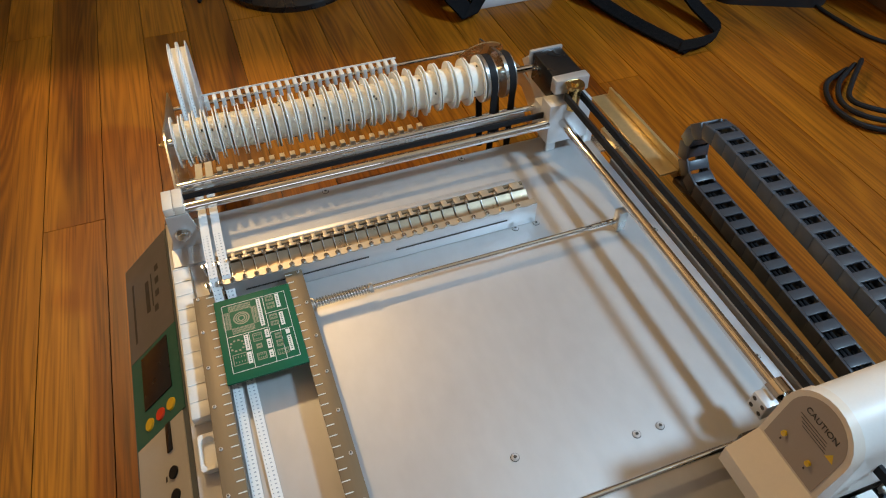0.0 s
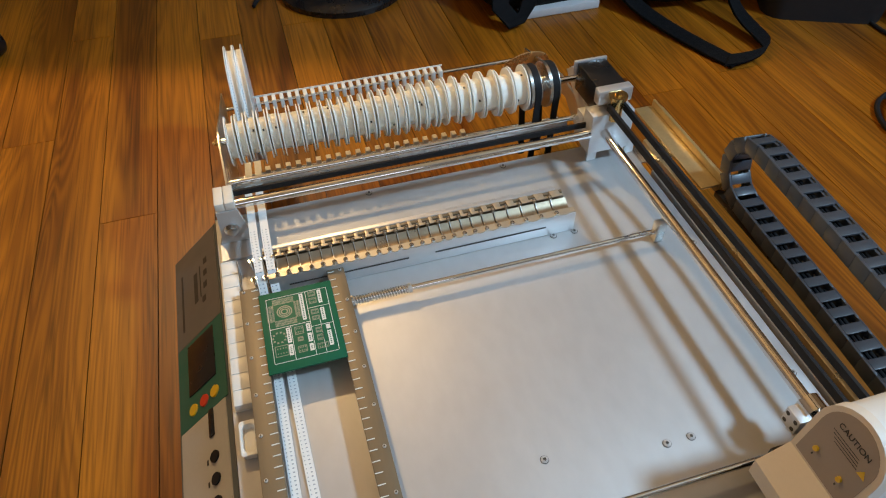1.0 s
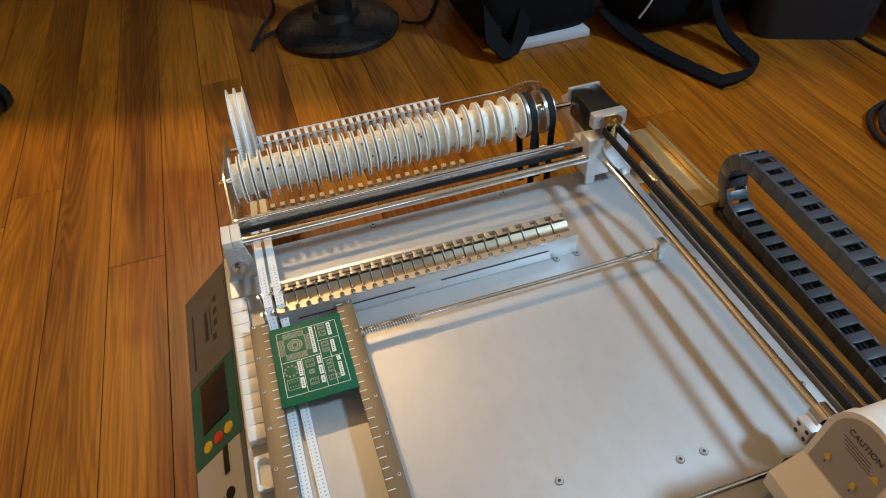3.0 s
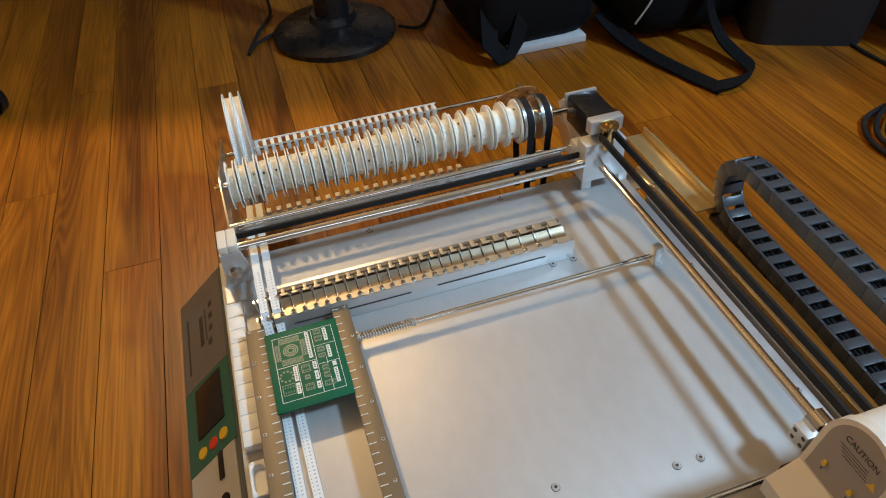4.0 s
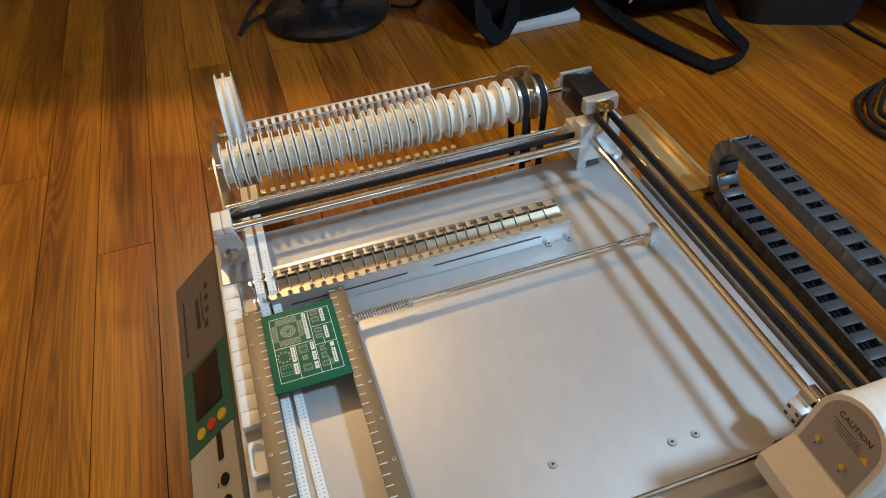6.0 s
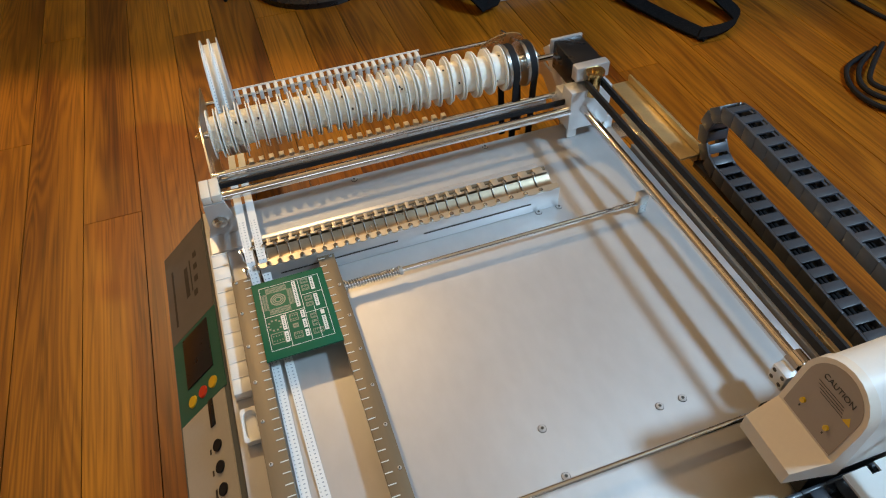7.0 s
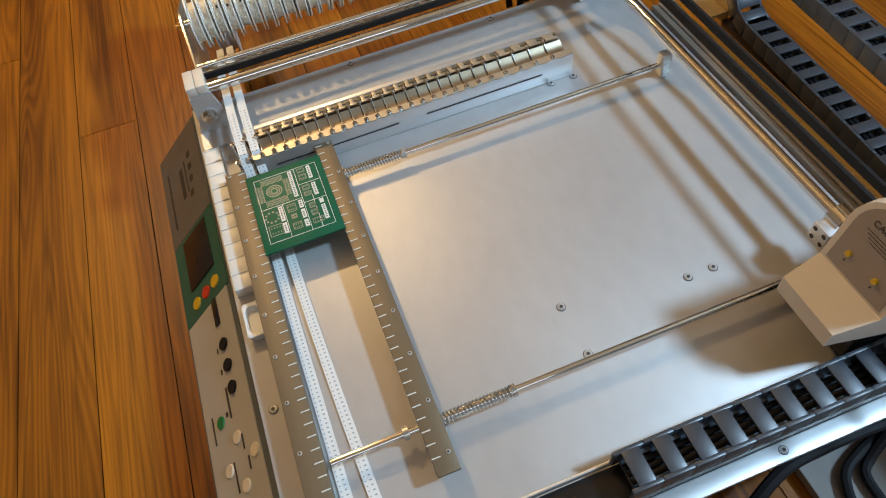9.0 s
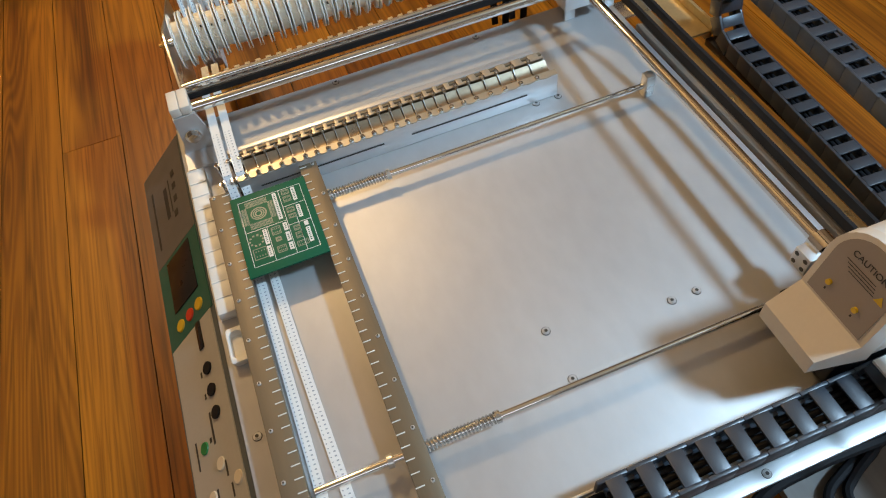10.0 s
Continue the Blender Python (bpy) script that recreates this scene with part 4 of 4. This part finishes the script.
box(lid_bm, -0.0078, 0.0078, 0.0072, 0.0082, 0.0076, 0.0083)
lid_mesh = finish(lid_bm, "box", white_plastic)
for i in range(10):
    at(part("box", lid_mesh, None, tray), 0, 0.0795 - 0.01725 * i, 0.0020)
cup = thing("parts_cup", "small white rounded plastic cup, empty", "cup", place=(-0.0242, -0.0490, P))
bm = B()


def rounded(hx, hy, r, z, n=6):
    pts = []
    for cx, cy, a0 in ((hx - r, hy - r, 0), (-hx + r, hy - r, 90), (-hx + r, -hy + r, 180), (hx - r, -hy + r, 270)):
        for k in range(n + 1):
            a = radians(a0 + 90 * k / n)
            pts.append((cx + r * math.cos(a), cy + r * math.sin(a), z))
    return pts


rings = [rounded(0.0064, 0.0148, 0.003, 0.0004), rounded(0.0076, 0.0166, 0.003, 0.0085), rounded(0.0070, 0.0160, 0.0035, 0.0090), rounded(0.0054, 0.0132, 0.0050, 0.0086), rounded(0.0044, 0.0112, 0.0043, 0.004)]
vr = [[bm.verts.new(p) for p in r] for r in rings]
for a, b in zip(vr, vr[1:]):
    for k in range(len(a)):
        bm.faces.new((a[k], a[(k + 1) % len(a)], b[(k + 1) % len(a)], b[k]))
bm.faces.new(vr[0])
bm.faces.new(vr[-1])
part("shell", bm, white_plastic, cup)

# ---- things on the floor round the machine ----
fan = thing("pedestal_base", "round black pedestal base with a thick pole", "stand", place=(0.235, 1.02, 0))
bm = B()
prof = [(0.128, 0.0), (0.130, 0.012), (0.118, 0.022), (0.085, 0.030), (0.05, 0.036), (0.045, 0.05)]
vr = [[bm.verts.new((r * math.cos(2 * math.pi * k / 40), r * math.sin(2 * math.pi * k / 40), z)) for k in range(40)] for r, z in prof]
for a, b in zip(vr, vr[1:]):
    for k in range(40):
        bm.faces.new((a[k], a[(k + 1) % 40], b[(k + 1) % 40], b[k]))
bm.faces.new(list(reversed(vr[0])))
bm.faces.new(vr[-1])
part("base", bm, black_paint, fan, "scuffed black base plate")
bm = B()
rod(bm, (0, 0, 0.0505), (0, 0, 0.75), 0.036, 28)
part("pole", bm, black_paint, fan)


def cable_thing(pts, r, label):
    bm = B()
    tube_path(bm, pts, r)
    return tagged(part("cable", bm, black_rubber), label, "cable", "loose cables")


cable_thing([(0.11, 1.06, 0.005), (0.07, 1.03, 0.005), (0.05, 0.99, 0.005), (0.08, 1.08, 0.005), (0.12, 1.2, 0.005), (0.1, 1.5, 0.005)], 0.0035, "thin black cable curled beside the pedestal base")
cable_thing([(0.366, 0.99, 0.005), (0.41, 0.97, 0.005), (0.46, 1.05, 0.005), (0.55, 1.25, 0.005)], 0.0035, "thin black cable running behind the bag")


def soft_bag(name, label, place, sx, sy, sz, mat):
    g = thing(name, label, "bag", place=place)
    bm = B()
    bmesh.ops.create_cube(bm, size=1.0)
    bmesh.ops.subdivide_edges(bm, edges=bm.edges, cuts=7, use_grid_fill=True)
    for v in bm.verts:
        p = v.co * 2
        ln = (abs(p.x) ** 5 + abs(p.y) ** 5 + abs(p.z) ** 5) ** 0.2
        p = p / max(ln, 1e-6)
        k = 1 + 0.05 * noise.noise(p * 2.2 + Vector(place) * 9)
        v.co = (p.x * sx / 2 * k, p.y * sy / 2 * k, max(0.0005, (p.z + 1) * sz / 2 * k))
    part("body", bm, mat, g)
    return g


bag = soft_bag("black_bag", "black nylon bag slumped on the floor", (0.60, 0.93, 0), 0.27, 0.30, 0.24, black_cloth)
bm = B()
ribbon(bm, [(-0.10, -0.12, 0.10), (-0.11, -0.16, 0.04), (-0.085, -0.185, 0.012), (-0.06, -0.165, 0.03), (-0.03, -0.14, 0.10), (-0.02, -0.12, 0.16)], (0.018, 0.006, 0), 0.004)
part("strap", bm, black_cloth, bag)
bm = B()
box(bm, 0.545, 0.70, 0.78, 0.93, 0.0005, 0.016, 0.002)
tagged(part("white_card", bm, foam_white), "white card box lying under the black bag", "box")


def smooth_line(knots):
    line = []
    for a, b in zip(knots, knots[1:]):
        line += [tuple(Vector(a).lerp(Vector(b), t / 3)) for t in range(3)]
    line.append(knots[-1])
    for _ in range(2):
        line = [line[0]] + [tuple((Vector(p) + 2 * Vector(q) + Vector(w)) / 4) for p, q, w in zip(line, line[1:], line[2:])] + [line[-1]]
    return line


bag2 = soft_bag("backpack", "black backpack with grey piping and a loose strap", (0.90, 0.84, 0), 0.30, 0.26, 0.36, black_cloth)
bm = B()
ribbon(bm, smooth_line([(-0.17, -0.05, 0.05), (-0.145, -0.10, 0.016), (-0.115, -0.19, 0.007), (-0.085, -0.28, 0.006), (-0.064, -0.327, 0.005)]), (0.016, 0.007, 0), 0.004)
ribbon(bm, smooth_line([(-0.078, -0.318, 0.010), (-0.040, -0.322, 0.011), (0.000, -0.312, 0.012), (0.016, -0.296, 0.014), (0.014, -0.262, 0.018), (0.006, -0.20, 0.030), (0.002, -0.15, 0.075), (0.0, -0.125, 0.16)]), (0.013, 0.011, 0.002), 0.004)
part("strap", bm, black_cloth, bag2)
bm = B()
tube_path(bm, [(-0.13, -0.118, 0.05), (-0.11, -0.131, 0.10), (-0.09, -0.133, 0.17), (-0.02, -0.135, 0.20), (0.06, -0.135, 0.2)], 0.002)
part("piping", bm, foam_white, bag2)
bin_ = thing("waste_bin", "charcoal plastic bin with rounded corners", "bin", place=(1.12, 0.69, 0))
bm = B()
vr = [[bm.verts.new(p) for p in rounded(a, b, 0.04, z)] for a, b, z in ((0.11, 0.10, 0.0), (0.125, 0.115, 0.30), (0.13, 0.12, 0.305), (0.12, 0.11, 0.30), (0.105, 0.095, 0.01))]
for a, b in zip(vr, vr[1:]):
    for k in range(len(a)):
        bm.faces.new((a[k], a[(k + 1) % len(a)], b[(k + 1) % len(a)], b[k]))
bm.faces.new(vr[0])
bm.faces.new(vr[-1])
part("body", bm, grey_cloth, bin_).matrix_basis = pose(0, 0, 0, 0, 0, -25)
bm = B()
loop = rounded(0.132, 0.122, 0.04, 0.309, 3)
tube_path(bm, loop + [loop[0]], 0.004)
part("rim", bm, grey_cloth, bin_).matrix_basis = pose(0, 0, 0, 0, 0, -25)
caster = thing("caster_wheel", "black plastic chair caster on the floor", "caster", place=(-0.43, 0.94, 0))
bm = B()
for s in (-1, 1):
    rod(bm, (s * 0.014 - 0.009, 0, 0.03), (s * 0.014 + 0.009, 0, 0.03), 0.03, 28)
part("wheel", bm, black_paint, caster).matrix_basis = pose(0, 0, 0, 0, 0, 60)
bm = B()
box(bm, -0.012, 0.012, -0.02, 0.035, 0.032, 0.066, 0.006)
rod(bm, (0, 0.02, 0.066), (0, 0.02, 0.10), 0.006, 12)
part("hood", bm, black_paint, caster).matrix_basis = pose(0, 0, 0, 0, 0, 60)

cable_thing([(1.235, 0.72, 0.004), (1.165, 0.62, 0.004), (1.155, 0.50, 0.004), (1.19, 0.40, 0.004), (1.36, 0.27, 0.004)], 0.0035, "thin black cable lying across the floor")
for i in range(3):
    o = 0.012 * i
    cable_thing([(1.05 + o, 0.37, 0.005 + o / 2), (0.985 + o, 0.345 - o, 0.005 + o / 2), (0.95 + o, 0.285, 0.006 + o / 2), (0.965 + o, 0.225 + o, 0.007 + o / 2), (1.04, 0.195 + o, 0.006 + o / 2), (1.16, 0.22 - o, 0.005 + o / 2)], 0.0042, "black cable bundle coiled on the floor")
for pts, r in (([(0.27, -0.305, 0.030), (0.315, -0.287, 0.048), (0.352, -0.284, 0.052), (0.384, -0.284, 0.052), (0.428, -0.286, 0.052), (0.52, -0.29, 0.06), (0.60, -0.28, 0.09)], 0.0052),
               ([(0.360, -0.330, 0.019), (0.371, -0.304, 0.020), (0.392, -0.293, 0.022), (0.426, -0.284, 0.024), (0.447, -0.281, 0.026), (0.52, -0.30, 0.022), (0.62, -0.36, 0.019)], 0.0042),
               ([(0.384, -0.335, 0.019), (0.386, -0.310, 0.019), (0.397, -0.300, 0.020), (0.416, -0.291, 0.032), (0.443, -0.286, 0.034), (0.53, -0.31, 0.030), (0.64, -0.39, 0.019)], 0.0042)):
    cable_thing(pts, r, "thick black cable hanging in front of the machine")
bm = B()
box(bm, 0.345, 0.80, -0.80, -0.20, 0.0025, 0.0135, 0.001)
tagged(part("grey_board", bm, grey_wood), "weathered grey wooden board lying on the floor", "board")

# out of view; angled so its front edge casts the floor's shadow line
desk = thing("desk", "unseen wooden desk added to shade the floor at the back", "desk")
desk.matrix_basis = pose(0.3, 1.48, 0, 0, 0, -14.5)
bm = B()
box(bm, -1.2, 1.5, -0.46, 0.40, 0.72, 0.75, 0.003)
part("desktop", bm, desk_wood, desk)
for dx in (-1.14, 0.96):
    for dy in (-0.05, 0.35):
        bm = B()
        box(bm, dx - 0.025, dx + 0.025, dy - 0.025, dy + 0.025, 0.0005, 0.7195, 0.003)
        part("leg", bm, desk_wood, desk)
# assumed furniture in the dark corner, placed to block side light from the bin
cabinet = thing("cabinet", "assumed dark cabinet that shades the plastic bin", "cabinet", place=(1.50, 0.90, 0))
bm = B()
box(bm, -0.24, 0.25, -0.50, 0.30, 0.0005, 0.70, 0.004)
part("body", bm, desk_wood, cabinet)
# fixture added only to carry the unseen warm bulb
lamp = thing("assumed_pendant", "assumed bare bulb on a cord, unseen source of the warm light", "lamp", place=(LAMP.x, LAMP.y, RZ))
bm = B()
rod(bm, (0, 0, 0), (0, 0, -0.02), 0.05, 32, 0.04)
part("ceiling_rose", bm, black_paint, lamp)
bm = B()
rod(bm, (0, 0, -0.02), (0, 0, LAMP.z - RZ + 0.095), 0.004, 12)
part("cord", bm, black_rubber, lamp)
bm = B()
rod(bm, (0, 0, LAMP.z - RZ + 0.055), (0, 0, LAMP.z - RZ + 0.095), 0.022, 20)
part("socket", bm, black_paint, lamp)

# ---- floor boards ----
bm = B()
box(bm, RX0 - 0.1, RX1 + 0.1, RY0 - 0.1, RY1 + 0.1, -0.06, -0.006)
floor = tagged(part("floor", bm, ink_dark), "varnished orange-brown oak strip floor", "floor", kind="structure")
PW = 0.0777
mesh_cache = {}
rng = random.Random(11)
x = -0.2935 - PW * 22
while x < RX1:
    y = RY0
    near = -1.2 < x < 1.6
    first = True
    while y < RY1 - 0.002:
        ln = rng.choice((1.1, 1.4, 1.7, 2.0) if x < 0.1 else (0.8, 1.1, 1.3, 1.6)) if near else 4.2
        if first and near:
            ln = rng.uniform(0.4, 1.6)
        if abs(x + 0.216) < 0.02 and y < 0.427 < y + ln + 0.3:
            ln = 0.427 - y
        first = False
        ln = min(ln, RY1 - y)
        key = round(ln, 3)
        if key not in mesh_cache:
            b = B()
            g = box(b, -PW / 2 + 0.0006, PW / 2 - 0.0006, 0.0005, ln - 0.0005, -0.006, 0.0)
            mesh_cache[key] = finish(b, "plank", oak)
        at(part("plank", mesh_cache[key], None, floor), x + PW / 2, y, 0)
        y += ln
    x += PW
